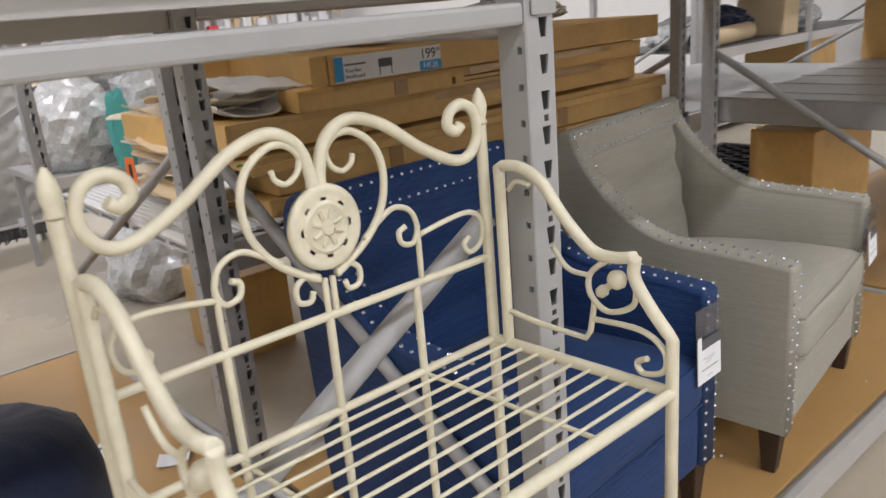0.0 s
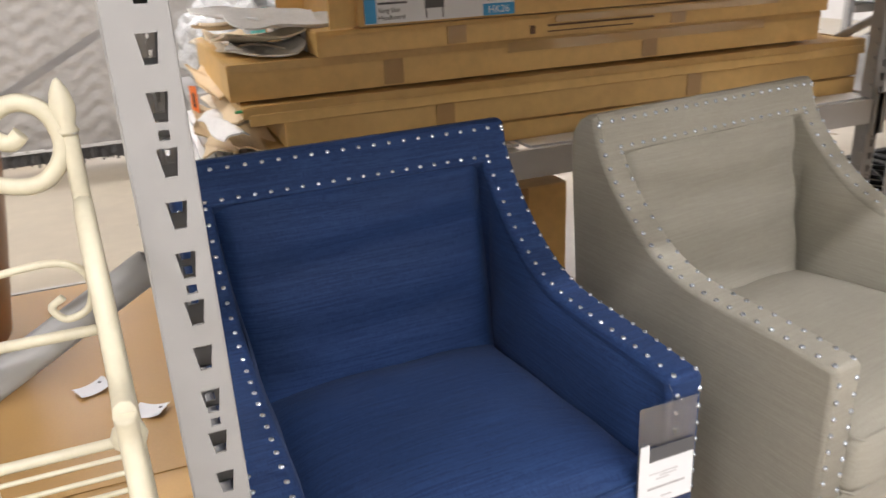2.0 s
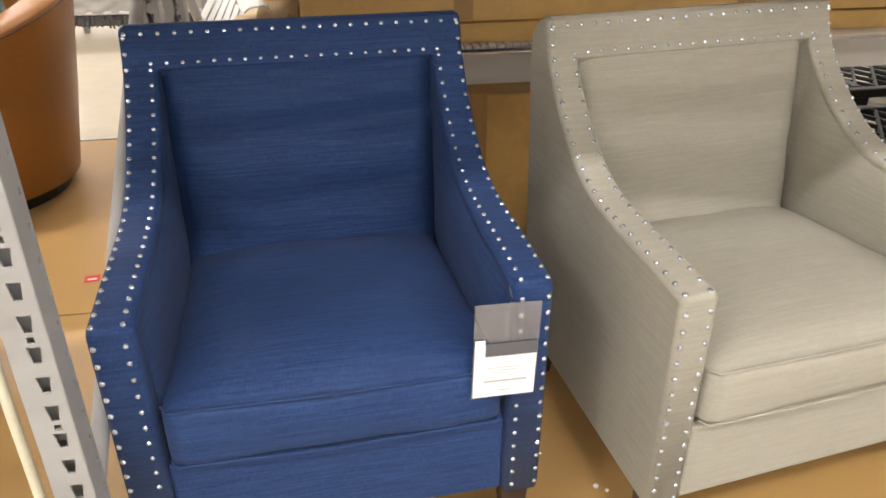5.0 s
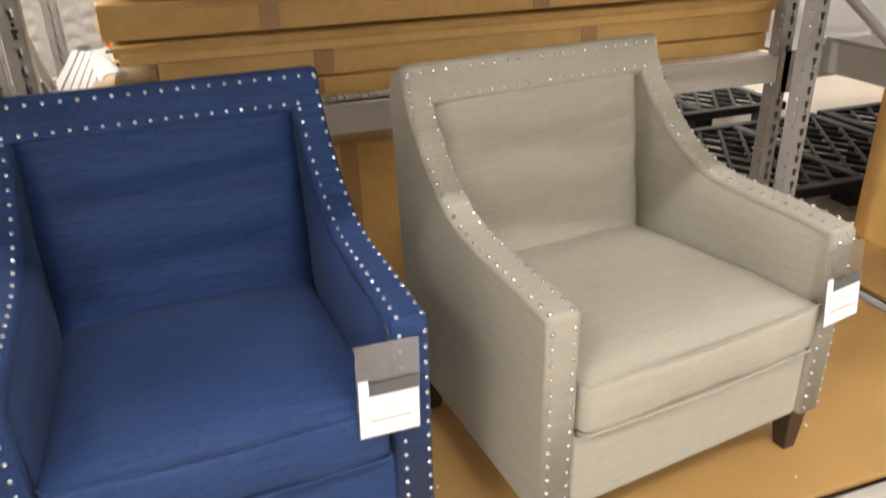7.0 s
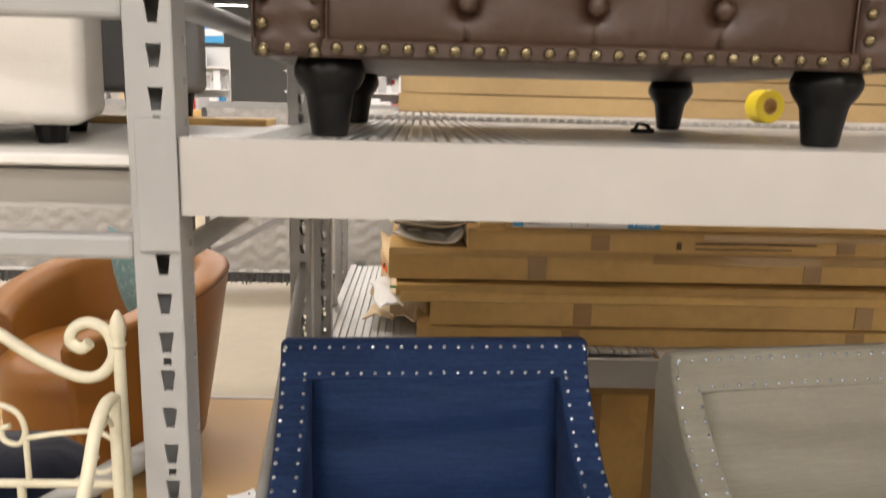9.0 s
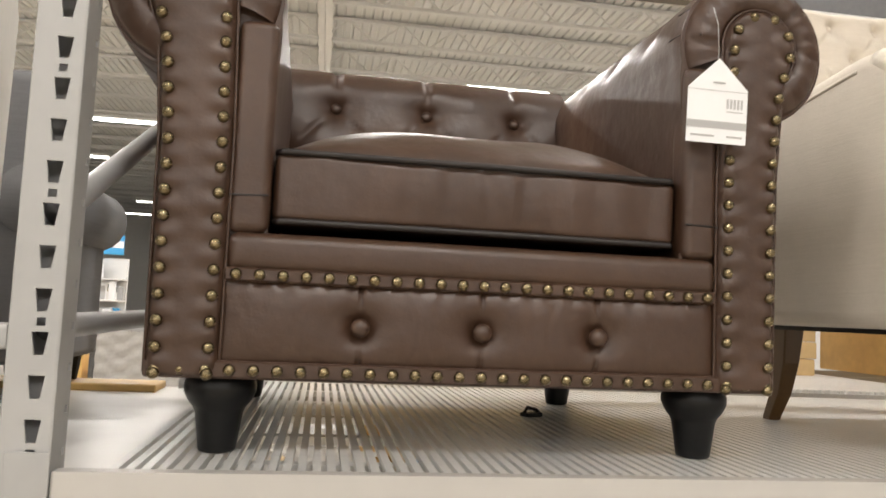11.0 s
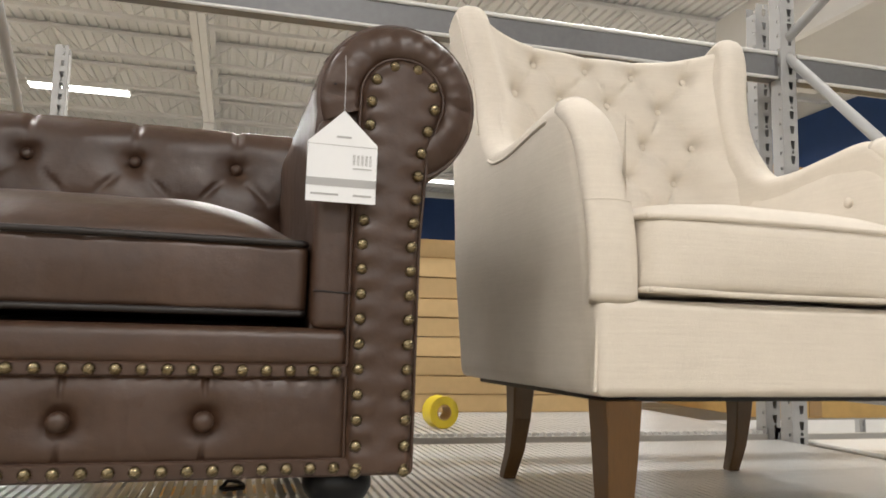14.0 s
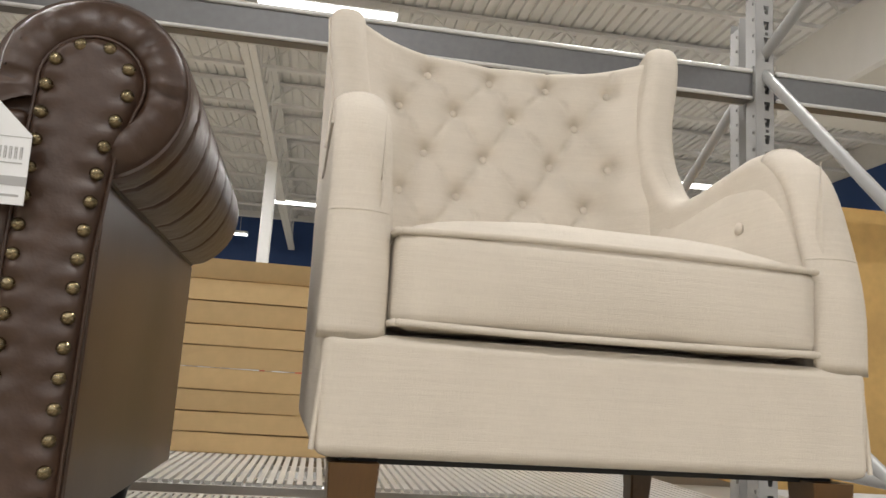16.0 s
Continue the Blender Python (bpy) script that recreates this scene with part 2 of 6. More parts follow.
def woven(name, base, light, slub=1.0, rough=0.85, sheen=0.03):
    """Linen-like cloth: fine threads both ways, with longer slubs across; the threads lie along each face."""
    m = material(name, base, rough, vary=0.05, scale=3, fine=22, sheen=sheen, specular=0.3)
    nt = m.node_tree
    nd, ln = nt.nodes, nt.links
    b = nd["Principled BSDF"]
    co = nd.new("ShaderNodeTexCoord")
    src = b.inputs["Base Color"].links[0].from_socket
    place, turn = nd.new("ShaderNodeSeparateXYZ"), nd.new("ShaderNodeSeparateXYZ")
    ln.new(co.outputs["Object"], place.inputs[0])
    ln.new(co.outputs["Normal"], turn.inputs[0])

    def pick(axis, low, high):
        size, over, mix = nd.new("ShaderNodeMath"), nd.new("ShaderNodeMath"), nd.new("ShaderNodeMix")
        size.operation, over.operation = "ABSOLUTE", "GREATER_THAN"
        over.inputs[1].default_value = 0.72
        ln.new(turn.outputs[axis], size.inputs[0])
        ln.new(size.outputs[0], over.inputs[0])
        ln.new(over.outputs[0], mix.inputs[0])
        ln.new(place.outputs[low], mix.inputs[2])
        ln.new(place.outputs[high], mix.inputs[3])
        return mix.outputs[0]
    flat = nd.new("ShaderNodeCombineXYZ")
    ln.new(pick("X", "X", "Y"), flat.inputs[0])
    ln.new(pick("Z", "Z", "Y"), flat.inputs[1])
    heights = []
    for stretch in ((45, 1000, 1), (1000, 60, 1), (7, 210, 1)):
        mp, tx = nd.new("ShaderNodeMapping"), nd.new("ShaderNodeTexNoise")
        mp.inputs["Scale"].default_value = stretch
        tx.inputs["Scale"].default_value, tx.inputs["Detail"].default_value = 1.0, 2
        ln.new(flat.outputs[0], mp.inputs["Vector"])
        ln.new(mp.outputs["Vector"], tx.inputs["Vector"])
        heights.append(tx.outputs["Fac"])
    add, add2 = nd.new("ShaderNodeMath"), nd.new("ShaderNodeMath")
    add.operation = add2.operation = "ADD"
    ln.new(heights[0], add.inputs[0])
    ln.new(heights[1], add.inputs[1])
    ln.new(add.outputs[0], add2.inputs[0])
    ln.new(heights[2], add2.inputs[1])
    rng = nd.new("ShaderNodeMapRange")
    rng.inputs["From Min"].default_value, rng.inputs["From Max"].default_value = 1.25, 2.0
    rng.inputs["To Max"].default_value = 0.55 * slub
    ln.new(add2.outputs[0], rng.inputs["Value"])
    mc = nd.new("ShaderNodeMix")
    mc.data_type = "RGBA"
    ln.new(rng.outputs["Result"], mc.inputs[0])
    ln.new(src, mc.inputs[6])
    mc.inputs[7].default_value = (*light, 1)
    ln.new(mc.outputs[2], b.inputs["Base Color"])
    bp = nd.new("ShaderNodeBump")
    bp.inputs["Strength"].default_value, bp.inputs["Distance"].default_value = 0.45, 0.001
    ln.new(add2.outputs[0], bp.inputs["Height"])
    ln.new(bp.outputs["Normal"], b.inputs["Normal"])
    return m


def glass_like(name, colour, rough=0.05, alpha_mix=0.8):
    """Thin clear plastic film: part see-through, part glossy."""
    m = bpy.data.materials.new(name)
    m.use_nodes = True
    nd, ln = m.node_tree.nodes, m.node_tree.links
    nd.remove(nd["Principled BSDF"])
    tr, gl, mix = nd.new("ShaderNodeBsdfTransparent"), nd.new("ShaderNodeBsdfGlossy"), nd.new("ShaderNodeMixShader")
    tr.inputs["Color"].default_value = (*colour, 1)
    gl.inputs["Roughness"].default_value = rough
    mix.inputs[0].default_value = 1 - alpha_mix
    ln.new(tr.outputs[0], mix.inputs[1])
    ln.new(gl.outputs[0], mix.inputs[2])
    ln.new(mix.outputs[0], nd["Material Output"].inputs["Surface"])
    return m


STEEL = material("grey_painted_steel", (0.37, 0.37, 0.365), 0.38, vary=0.06, scale=3, fine=25, bump=0.05, bump_scale=60, second=(0.24, 0.235, 0.225), second_scale=5, second_amount=0.25)
BEAM = material("warm_grey_beam_paint", (0.46, 0.445, 0.42), 0.36, vary=0.04, scale=2, fine=18, bump=0.04, bump_scale=50, second=(0.36, 0.34, 0.31), second_scale=3, second_amount=0.2)
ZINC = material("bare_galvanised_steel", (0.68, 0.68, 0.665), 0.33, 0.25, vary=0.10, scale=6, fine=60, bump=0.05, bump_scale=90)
# base darkened to hold the shade on the upper beams' faces
GALV_SHADED = material("shade_darkened_galvanised_steel", (0.15, 0.15, 0.153), 0.45, 0.6, vary=0.12, scale=5, fine=50, bump=0.06, bump_scale=60)
DARKSTEEL = material("shaded_steel_slot", (0.03, 0.03, 0.03), 0.6)
WHITEDECK = material("white_melamine_board", (0.72, 0.71, 0.68), 0.35, vary=0.04, scale=2, fine=20, second=(0.5, 0.47, 0.42), second_scale=4, second_amount=0.2)
MDF = material("hardboard_panel", (0.43, 0.262, 0.094), 0.42, vary=0.07, scale=2.5, fine=140, bump=0.05, bump_scale=300, second=(0.30, 0.19, 0.10), second_scale=2.2, second_amount=0.35)
CARD = material("brown_corrugated_cardboard", (0.61, 0.39, 0.132), 0.46, vary=0.12, scale=2.5, fine=30, bump=0.12, bump_scale=40, dents=0.30, dent_scale=5, per_object=0.13, second=(0.36, 0.22, 0.08), second_scale=3.5, second_amount=0.5)
STACKCARD = material("tan_carton_board", (0.57, 0.405, 0.20), 0.72, vary=0.07, scale=2.5, fine=30, bump=0.12, bump_scale=40, per_object=0.16, second=(0.40, 0.27, 0.13), second_scale=3.0, second_amount=0.4)
CARDPALE = material("pale_cardboard", (0.60, 0.47, 0.29), 0.75, vary=0.08, scale=3, fine=40, bump=0.12, bump_scale=40, per_object=0.12)
CARDEDGE = material("torn_cardboard_edge", (0.66, 0.58, 0.44), 0.85, vary=0.15, scale=8, fine=90, bump=0.2, bump_scale=80)
CLEARTAPE = material("clear_packing_tape", (0.50, 0.33, 0.14), 0.10, vary=0.05, coat=0.5, specular=0.6)
TAPE = material("brown_packing_tape", (0.40, 0.25, 0.11), 0.22, vary=0.05)
FOAM = material("white_foam_sheet", (0.74, 0.73, 0.70), 0.7, vary=0.08, scale=6, fine=60, bump=0.2, bump_scale=60)
CONCRETE = material("polished_concrete_floor", (0.42, 0.37, 0.285), 0.30, vary=0.10, scale=0.7, fine=9, bump=0.03, bump_scale=30, second=(0.29, 0.265, 0.225), second_scale=0.9, second_amount=0.5)
WALLPAINT = material("white_wall_paint", (0.72, 0.71, 0.69), 0.8, vary=0.04, scale=0.5, fine=6)
BLUEPAINT = material("navy_blue_wall_paint", (0.015, 0.05, 0.17), 0.6, vary=0.08, scale=0.6, fine=5)
ROOF = material("white_painted_roof_sheet", (0.76, 0.76, 0.755), 0.6, vary=0.04, scale=0.8, fine=10, second=(0.6, 0.58, 0.54), second_scale=0.6, second_amount=0.3)
JOIST = material("white_painted_roof_steel", (0.74, 0.74, 0.735), 0.55, vary=0.05, scale=2, fine=20)
LAMPGLOW = material("lit_lamp_diffuser", (0.9, 0.9, 0.88), 0.5, emit=7.0)
BLUECLOTH = woven("navy_linen", (0.0088, 0.0280, 0.102), (0.042, 0.104, 0.275), 1.05, 0.70, 0.04)
GREYCLOTH = woven("grey_linen", (0.33, 0.315, 0.262), (0.52, 0.495, 0.42), 0.8)
CREAMCLOTH = woven("cream_linen", (0.63, 0.572, 0.49), (0.76, 0.70, 0.61), 0.8, 0.85)
WHITECLOTH = woven("white_linen", (0.74, 0.71, 0.65), (0.84, 0.82, 0.77), 0.5)
CHARCLOTH = woven("charcoal_linen", (0.16, 0.16, 0.165), (0.26, 0.26, 0.27), 0.6)
NAVYPLUSH = material("navy_plush", (0.004, 0.010, 0.032), 0.95, vary=0.3, scale=8, fine=90, bump=0.6, bump_scale=120, sheen=0.15)
LEATHER = material("dark_brown_leather", (0.050, 0.0255, 0.0150), 0.40, specular=0.50, dents=0.22, dent_scale=22, vary=0.16, scale=4, fine=70, bump=0.16, bump_scale=260, second=(0.105, 0.057, 0.034), second_scale=2.6, second_amount=0.65)
LEATHERSIDE = material("smooth_brown_leather_panel", (0.058, 0.031, 0.0195), 0.36, specular=0.5, vary=0.07, scale=2.5, fine=14, bump=0.06, bump_scale=120)
LEATHERWELT = material("dark_leather_piping", (0.010, 0.006, 0.005), 0.5, vary=0.1, scale=10, fine=90)
TANLEATHER = material("caramel_leather", (0.25, 0.098, 0.014), 0.40, vary=0.08, scale=3, fine=60, bump=0.12, bump_scale=220, second=(0.20, 0.080, 0.014), second_scale=2.5, second_amount=0.3)
BLACKWOOD = material("black_lacquered_wood", (0.003, 0.003, 0.003), 0.34, vary=0.1, scale=8, fine=50, specular=0.3)
ESPRESSO = material("espresso_stained_wood", (0.035, 0.022, 0.016), 0.4, vary=0.15, scale=5, fine=60, stretch=(6, 6, 1))
OAK = material("warm_brown_wood", (0.085, 0.040, 0.009), 0.34, vary=0.16, scale=4, fine=45, stretch=(7, 7, 1), bump=0.05, bump_scale=90)
SILVER = material("polished_nickel", (0.72, 0.80, 0.93), 0.20, 1.0)
BRASS = material("antique_brass", (0.22, 0.178, 0.105), 0.28, 1.0, vary=0.15, scale=30, fine=200)
IRON = material("cream_painted_iron", (0.70, 0.66, 0.50), 0.42, vary=0.07, scale=9, fine=90, bump=0.12, bump_scale=120, second=(0.50, 0.45, 0.32), second_scale=12, second_amount=0.45)
PAPER = material("white_card", (0.79, 0.80, 0.815), 0.7, vary=0.02, scale=5, fine=50)
PAPERGREY = material("grey_print", (0.40, 0.40, 0.40), 0.7)
PAPERDARK = material("dark_grey_print", (0.10, 0.10, 0.105), 0.6)
PRINTBLUE = material("sky_blue_print", (0.05, 0.33, 0.66), 0.5)
PRINTBLACK = material("black_print", (0.03, 0.03, 0.03), 0.6)
RED = material("red_card", (0.62, 0.05, 0.05), 0.5)
ORANGE = material("orange_tag", (0.85, 0.19, 0.03), 0.5)
GREEN = material("green_strap", (0.04, 0.30, 0.10), 0.5)
YELLOW = material("yellow_tape_film", (0.85, 0.66, 0.03), 0.35, vary=0.03, scale=10, fine=90)
TEAL = material("teal_patterned_cloth", (0.13, 0.24, 0.25), 0.85, vary=0.35, scale=26, fine=90, bump=0.2, bump_scale=150, second=(0.36, 0.46, 0.45), second_scale=30, second_amount=0.8)
TEALBAG = material("teal_plastic", (0.10, 0.42, 0.40), 0.35, vary=0.1)
BLACKPLASTIC = material("black_plastic", (0.006, 0.006, 0.006), 0.45, specular=0.35, vary=0.15, scale=6, fine=60)
SHRINK = material("crumpled_clear_wrap_over_grey", (0.52, 0.53, 0.53), 0.22, vary=0.3, scale=14, fine=60, bump=0.9, bump_scale=28, coat=0.6)
RUG = material("ivory_rug_pile", (0.42, 0.405, 0.38), 0.95, vary=0.10, scale=3, fine=40, bump=0.5, bump_scale=120)
RUGDARK = material("grey_shag_pile", (0.10, 0.097, 0.095), 0.95, vary=0.45, scale=20, fine=120, bump=0.8, bump_scale=90)
PLASTIC = glass_like("clear_plastic_sleeve", (0.86, 0.86, 0.88))

# ---- the hall: floor, walls, roof ----
X0, X1, Y0, Y1, ROOF_Z = -13.0, 14.0, -30.0, 44.0, 6.6
Y_MID, X_MID = 24.0, 0.6
structure("floor", boxed(X0, X1, Y0, Y1, -0.2, 0.0), CONCRETE, "polished grey-beige concrete shop floor")
for nm, b in (("wall_north", (X_MID, X1, Y_MID, Y_MID + 0.2)), ("wall_far", (X0, X_MID, Y1, Y1 + 0.2)), ("wall_return", (X_MID, X_MID + 0.2, Y_MID + 0.2, Y1 + 0.2)), ("wall_south", (X0, X1, Y0 - 0.2, Y0)), ("wall_east", (X1, X1 + 0.2, Y0 - 0.2, Y1 + 0.2)), ("wall_west", (X0 - 0.2, X0, Y0 - 0.2, Y1 + 0.2))):
    structure(nm, boxed(*b, -0.2, ROOF_Z + 0.2), WALLPAINT, "white painted hall wall")
structure("wall_band_north", boxed(X_MID, X1 - 0.07, Y_MID - 0.06, Y_MID - 0.003, 5.0, 6.4), BLUEPAINT, "navy blue band along the far hall wall")
structure("wall_band_east", boxed(X1 - 0.06, X1 - 0.003, Y0, Y_MID - 0.07, 5.0, 6.1), BLUEPAINT, "navy blue band along the hall side wall")

bm = bmesh.new()
pitch = 0.15
xs = []
k = 0
while X0 + k * pitch < X1:
    x = X0 + k * pitch
    xs += [(x, 0.0), (x + 0.098, 0.0), (x + 0.108, 0.036), (x + 0.140, 0.036)]
    k += 1
prev = None
for x, dz in xs:
    a, b = bm.verts.new((x, Y0, ROOF_Z + dz)), bm.verts.new((x, Y1, ROOF_Z + dz))
    if prev:
        bm.faces.new((prev[0], a, b, prev[1]))
    prev = (a, b)
box(bm, X0, X1, Y0, Y1, ROOF_Z + 0.08, ROOF_Z + 0.2)
structure("ceiling", bm, ROOF, "white corrugated steel roof deck")


def joist_mesh(name, length, depth, bay, chord):
    bm = bmesh.new()
    h = length / 2
    for z in (-chord, -depth):
        box(bm, -h, h, -chord, -0.004, z - chord / 2, z + chord / 2)
        box(bm, -h, h, 0.004, chord, z - chord / 2, z + chord / 2)
    n = int(length / bay)
    for i in range(n):
        xa = -h + i * bay
        tube(bm, [(xa, 0, -depth), (xa + bay / 2, 0, -chord)], 0.012, 5)
        tube(bm, [(xa + bay / 2, 0, -chord), (xa + bay, 0, -depth)], 0.012, 5)
    me = bpy.data.meshes.new(name)
    bm.to_mesh(me)
    bm.free()
    me.materials.append(JOIST)
    return me


me = joist_mesh("roof_joist", X1 - X0 - 0.1, 0.42, 0.9, 0.05)
for i in range(45):
    ob = new("roof_joist", me)
    ob.location = ((X0 + X1) / 2, Y0 + 0.8 + i * 1.62, ROOF_Z - 0.004)
    tagged(ob, "white open-web steel joist under the roof", "roof joist", "roof joists", "structure")
me = joist_mesh("roof_girder", Y1 - Y0 - 0.1, 1.0, 1.2, 0.09)
for gx in (-8.5, 3.35):
    ob = new("roof_girder", me)
    ob.matrix_basis = pose(gx, (Y0 + Y1) / 2, ROOF_Z - 0.06, 0, 0, 90)
    tagged(ob, "white open-web steel girder across the roof joists", "roof girder", "roof girders", "structure")
for gx, gy in ((3.35, 14.0), (3.35, -14.0), (-8.5, 14.0)):
    structure("column", boxed(gx - 0.1, gx + 0.1, gy - 0.1, gy + 0.1, 0, ROOF_Z - 1.10, bevel=0.015), JOIST, "white square steel column carrying a girder")
structure("air_duct", boxed(8.9, 10.2, -8.5, 7.4, 4.7, 5.4, bevel=0.03), WALLPAINT, "white rectangular air duct under the roof")


def ceiling_lamp():
    t = empty("ceiling_lamp", 0, 0, 0, 0, "lit white strip lamp hung below the roof joists", "ceiling lamp", "rows of ceiling lamps")
    bm = boxed(-0.72, 0.72, -0.13, 0.13, 0.02, 0.09, bevel=0.01)
    part("housing", bm, JOIST, t)
    part("diffuser", boxed(-0.70, 0.70, -0.115, 0.115, -0.01, 0.018, bevel=0.008), LAMPGLOW, t, "glowing white diffuser")
    for x in (-0.5, 0.5):
        part("hanger", tube(bmesh.new(), [(x, 0, 0.085), (x, 0, ROOF_Z - LAMP_Z + 0.002)], 0.004, 5), JOIST, t)
    return t


lamp = ceiling_lamp()
first = True
for ly, row in LAMP_ROWS:
    for lx in row:
        m = pose(lx, ly, LAMP_Z)
        if first:
            lamp.matrix_basis, first = m, False
        else:
            copy_thing(lamp, m)
        if ly < 18:
            li = bpy.data.lights.new("lamp_light", "AREA")
            li.shape, li.size, li.size_y, li.energy, li.color = "RECTANGLE", 1.4, 0.24, LAMP_POWER, (1.0, 0.95, 0.89)
            ob = new("lamp_light", li)
            ob.location = (lx, ly, LAMP_Z - 0.025)

# ---- pallet racks ----
PITCH, SLOT_TOP = 0.0508, 1.43 + 32 * 0.0508


def post_mesh(name, z1):
    """An upright of folded steel, 59 mm wide, with keyhole slots in front and behind and small holes in its sides."""
    bm = bmesh.new()
    w, wd, so = 0.0295, 0.0275, 0.0065

    def cell(o, ux, za, zb, hole, depth, inward):
        o, ux, inward = Vector(o), Vector(ux), Vector(inward)
        at = lambda s, z: o + ux * s + Vector((0, 0, z))
        e = (w if abs(ux.x) > 0.5 else wd) - 0.003
        outer = [at(-e, za), at(e, za), at(e, zb), at(-e, zb)]
        inner = [at(s, z) for s, z in hole]
        vo, vi = [bm.verts.new(p) for p in outer], [bm.verts.new(p) for p in inner]
        vd = [bm.verts.new(p + inward * depth) for p in inner]
        for i in range(4):
            j = (i + 1) % 4
            bm.faces.new((vo[i], vo[j], vi[j], vi[i]))
            bm.faces.new((vi[i], vi[j], vd[j], vd[i]))

    n = int(z1 / PITCH)
    for face, ux, inw in (((0, -wd, 0), (1, 0, 0), (0, 1, 0)), ((0, wd, 0), (-1, 0, 0), (0, -1, 0))):
        for i in range(n):
            zc = 1.43 + (i - 28) * PITCH
            if zc < 0.03:
                continue
            o = so * ux[0]
            cell(face, ux, zc - 0.018, zc + 0.017, [(o - 0.0055, zc - 0.014), (o + 0.0055, zc - 0.014), (o + 0.0095, zc + 0.013), (o - 0.0095, zc + 0.013)], 0.003, inw)
            zg = zc + 0.017 + 0.0079
            if i % 3 == 0:
                cell(face, ux, zc + 0.017, zc - 0.018 + PITCH, [(o - 0.0050, zg - 0.0048), (o + 0.0050, zg - 0.0048), (o + 0.0050, zg + 0.0048), (o - 0.0050, zg + 0.0048)], 0.003, inw)
            else:
                e = w - 0.003
                bm.faces.new([bm.verts.new(Vector(face) + Vector(ux) * p + Vector((0, 0, q))) for p, q in ((-e, zc + 0.017), (e, zc + 0.017), (e, zc - 0.018 + PITCH), (-e, zc - 0.018 + PITCH))])
    for face, ux, inw in (((-w, 0, 0), (0, -1, 0), (1, 0, 0)), ((w, 0, 0), (0, 1, 0), (-1, 0, 0))):
        for i in range(n):
            zc = 1.40 + (i - 28) * PITCH
            if zc < 0.03:
                continue
            za, zb = zc - PITCH / 2, zc + PITCH / 2
            cell(face, ux, za, zb, [(0.010, zc - 0.005), (0.019, zc - 0.005), (0.019, zc + 0.005), (0.010, zc + 0.005)], 0.003, inw)
    for sx in (-1, 1):
        for sy in (-1, 1):
            x, y = sx * (w - 0.003), sy * (wd - 0.003)
            tube(bm, [(x, y, 0.0), (x, y, z1 - 0.03)], 0.0031, 6)
    box(bm, -0.05, 0.05, -0.05, 0.05, 0.0, 0.006)
    me = bpy.data.meshes.new(name)
    bm.to_mesh(me)
    bm.free()
    me.materials.append(STEEL)
    return me


POST = post_mesh("post", 3.10)


def rack_frame(parent, x, y0, y1, braces, lean=0.0):
    for y in (y0, y1):
        shared("post", POST, pose(x - 0.0065 + (lean if y == y1 else 0.0), y, 0), parent)
    for ya, za, yb, zb in braces:
        bm = bmesh.new()
        tube(bm, [(x + lean * ya, y0 + ya * (y1 - y0), za), (x + lean * yb, y0 + yb * (y1 - y0), zb)], 0.0165, 10)
        part("brace", bm, STEEL, parent, smooth=True)


def step_beam(parent, x0, x1, y, z1, h=0.092, back=1, mat=None, plates=True):
    """A rack beam with a step for the deck, and its end plates hooked on the posts."""
    bm = bmesh.new()
    s = back
    prof = [(y, z1 - h), (y + s * 0.04, z1 - h), (y + s * 0.04, z1 - 0.028), (y + s * 0.022, z1 - 0.028), (y + s * 0.022, z1), (y, z1)]
    extrude(bm, prof, x0, x1, "x", bevel=0.004, seg=2)
    beam = part("beam", bm, mat or BEAM, parent)
    # upper beams: shade is in the dark base, lit edges are lighter zinc lips
    if mat is GALV_SHADED:
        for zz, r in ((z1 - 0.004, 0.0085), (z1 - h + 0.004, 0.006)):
            part("lip", tube(bmesh.new(), [(x0 + 0.004, y - s * 0.003, zz), (x1 - 0.004, y - s * 0.003, zz)], r, 8), ZINC, beam, "rolled lip in lighter zinc that stands for the lit edge", smooth=True)
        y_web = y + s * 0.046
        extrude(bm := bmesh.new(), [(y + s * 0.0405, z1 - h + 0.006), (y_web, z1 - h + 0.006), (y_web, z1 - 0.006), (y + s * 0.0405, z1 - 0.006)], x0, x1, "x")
        part("web", bm, GALV_SHADED, beam)
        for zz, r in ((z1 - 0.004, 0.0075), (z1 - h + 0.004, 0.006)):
            part("lip", tube(bmesh.new(), [(x0 + 0.004, y + s * 0.048, zz), (x1 - 0.004, y + s * 0.048, zz)], r, 8), ZINC, beam, "rolled lip in lighter zinc that stands for the lit edge", smooth=True)
    if plates:
        for xx, d in ((x0, -1), (x1, 1)):
            a, b = sorted((xx, xx + d * 0.05))
            part("end_plate", boxed(a, b, y - s * 0.004, y - s * 0.001, z1 - h - 0.045, z1 + 0.022, bevel=0.0008), STEEL, beam)
    return beam


def ribbed_deck(parent, x0, x1, y0, y1, z1, step=0.0188, rib=0.0112, name="slat", cross=5):
    """Steel shelf of narrow ribs from front to back, with gaps between them, on cross bars."""
    bm = bmesh.new()
    box(bm, -rib / 2, rib / 2, y0, y1, -0.010, 0.0)
    me = bpy.data.meshes.new(name)
    bm.to_mesh(me)
    bm.free()
    me.materials.append(ZINC)
    n = int((x1 - x0) / step)
    for i in range(n):
        shared(name, me, pose(x0 + (i + 0.5) * step, 0, z1), parent)
    for j in range(cross):
        y = y0 + (y1 - y0) * (j + 0.5) / cross
        part("cross_bar", boxed(x0, x1, y - 0.014, y + 0.014, z1 - 0.024, z1 - 0.0105), ZINC, parent)


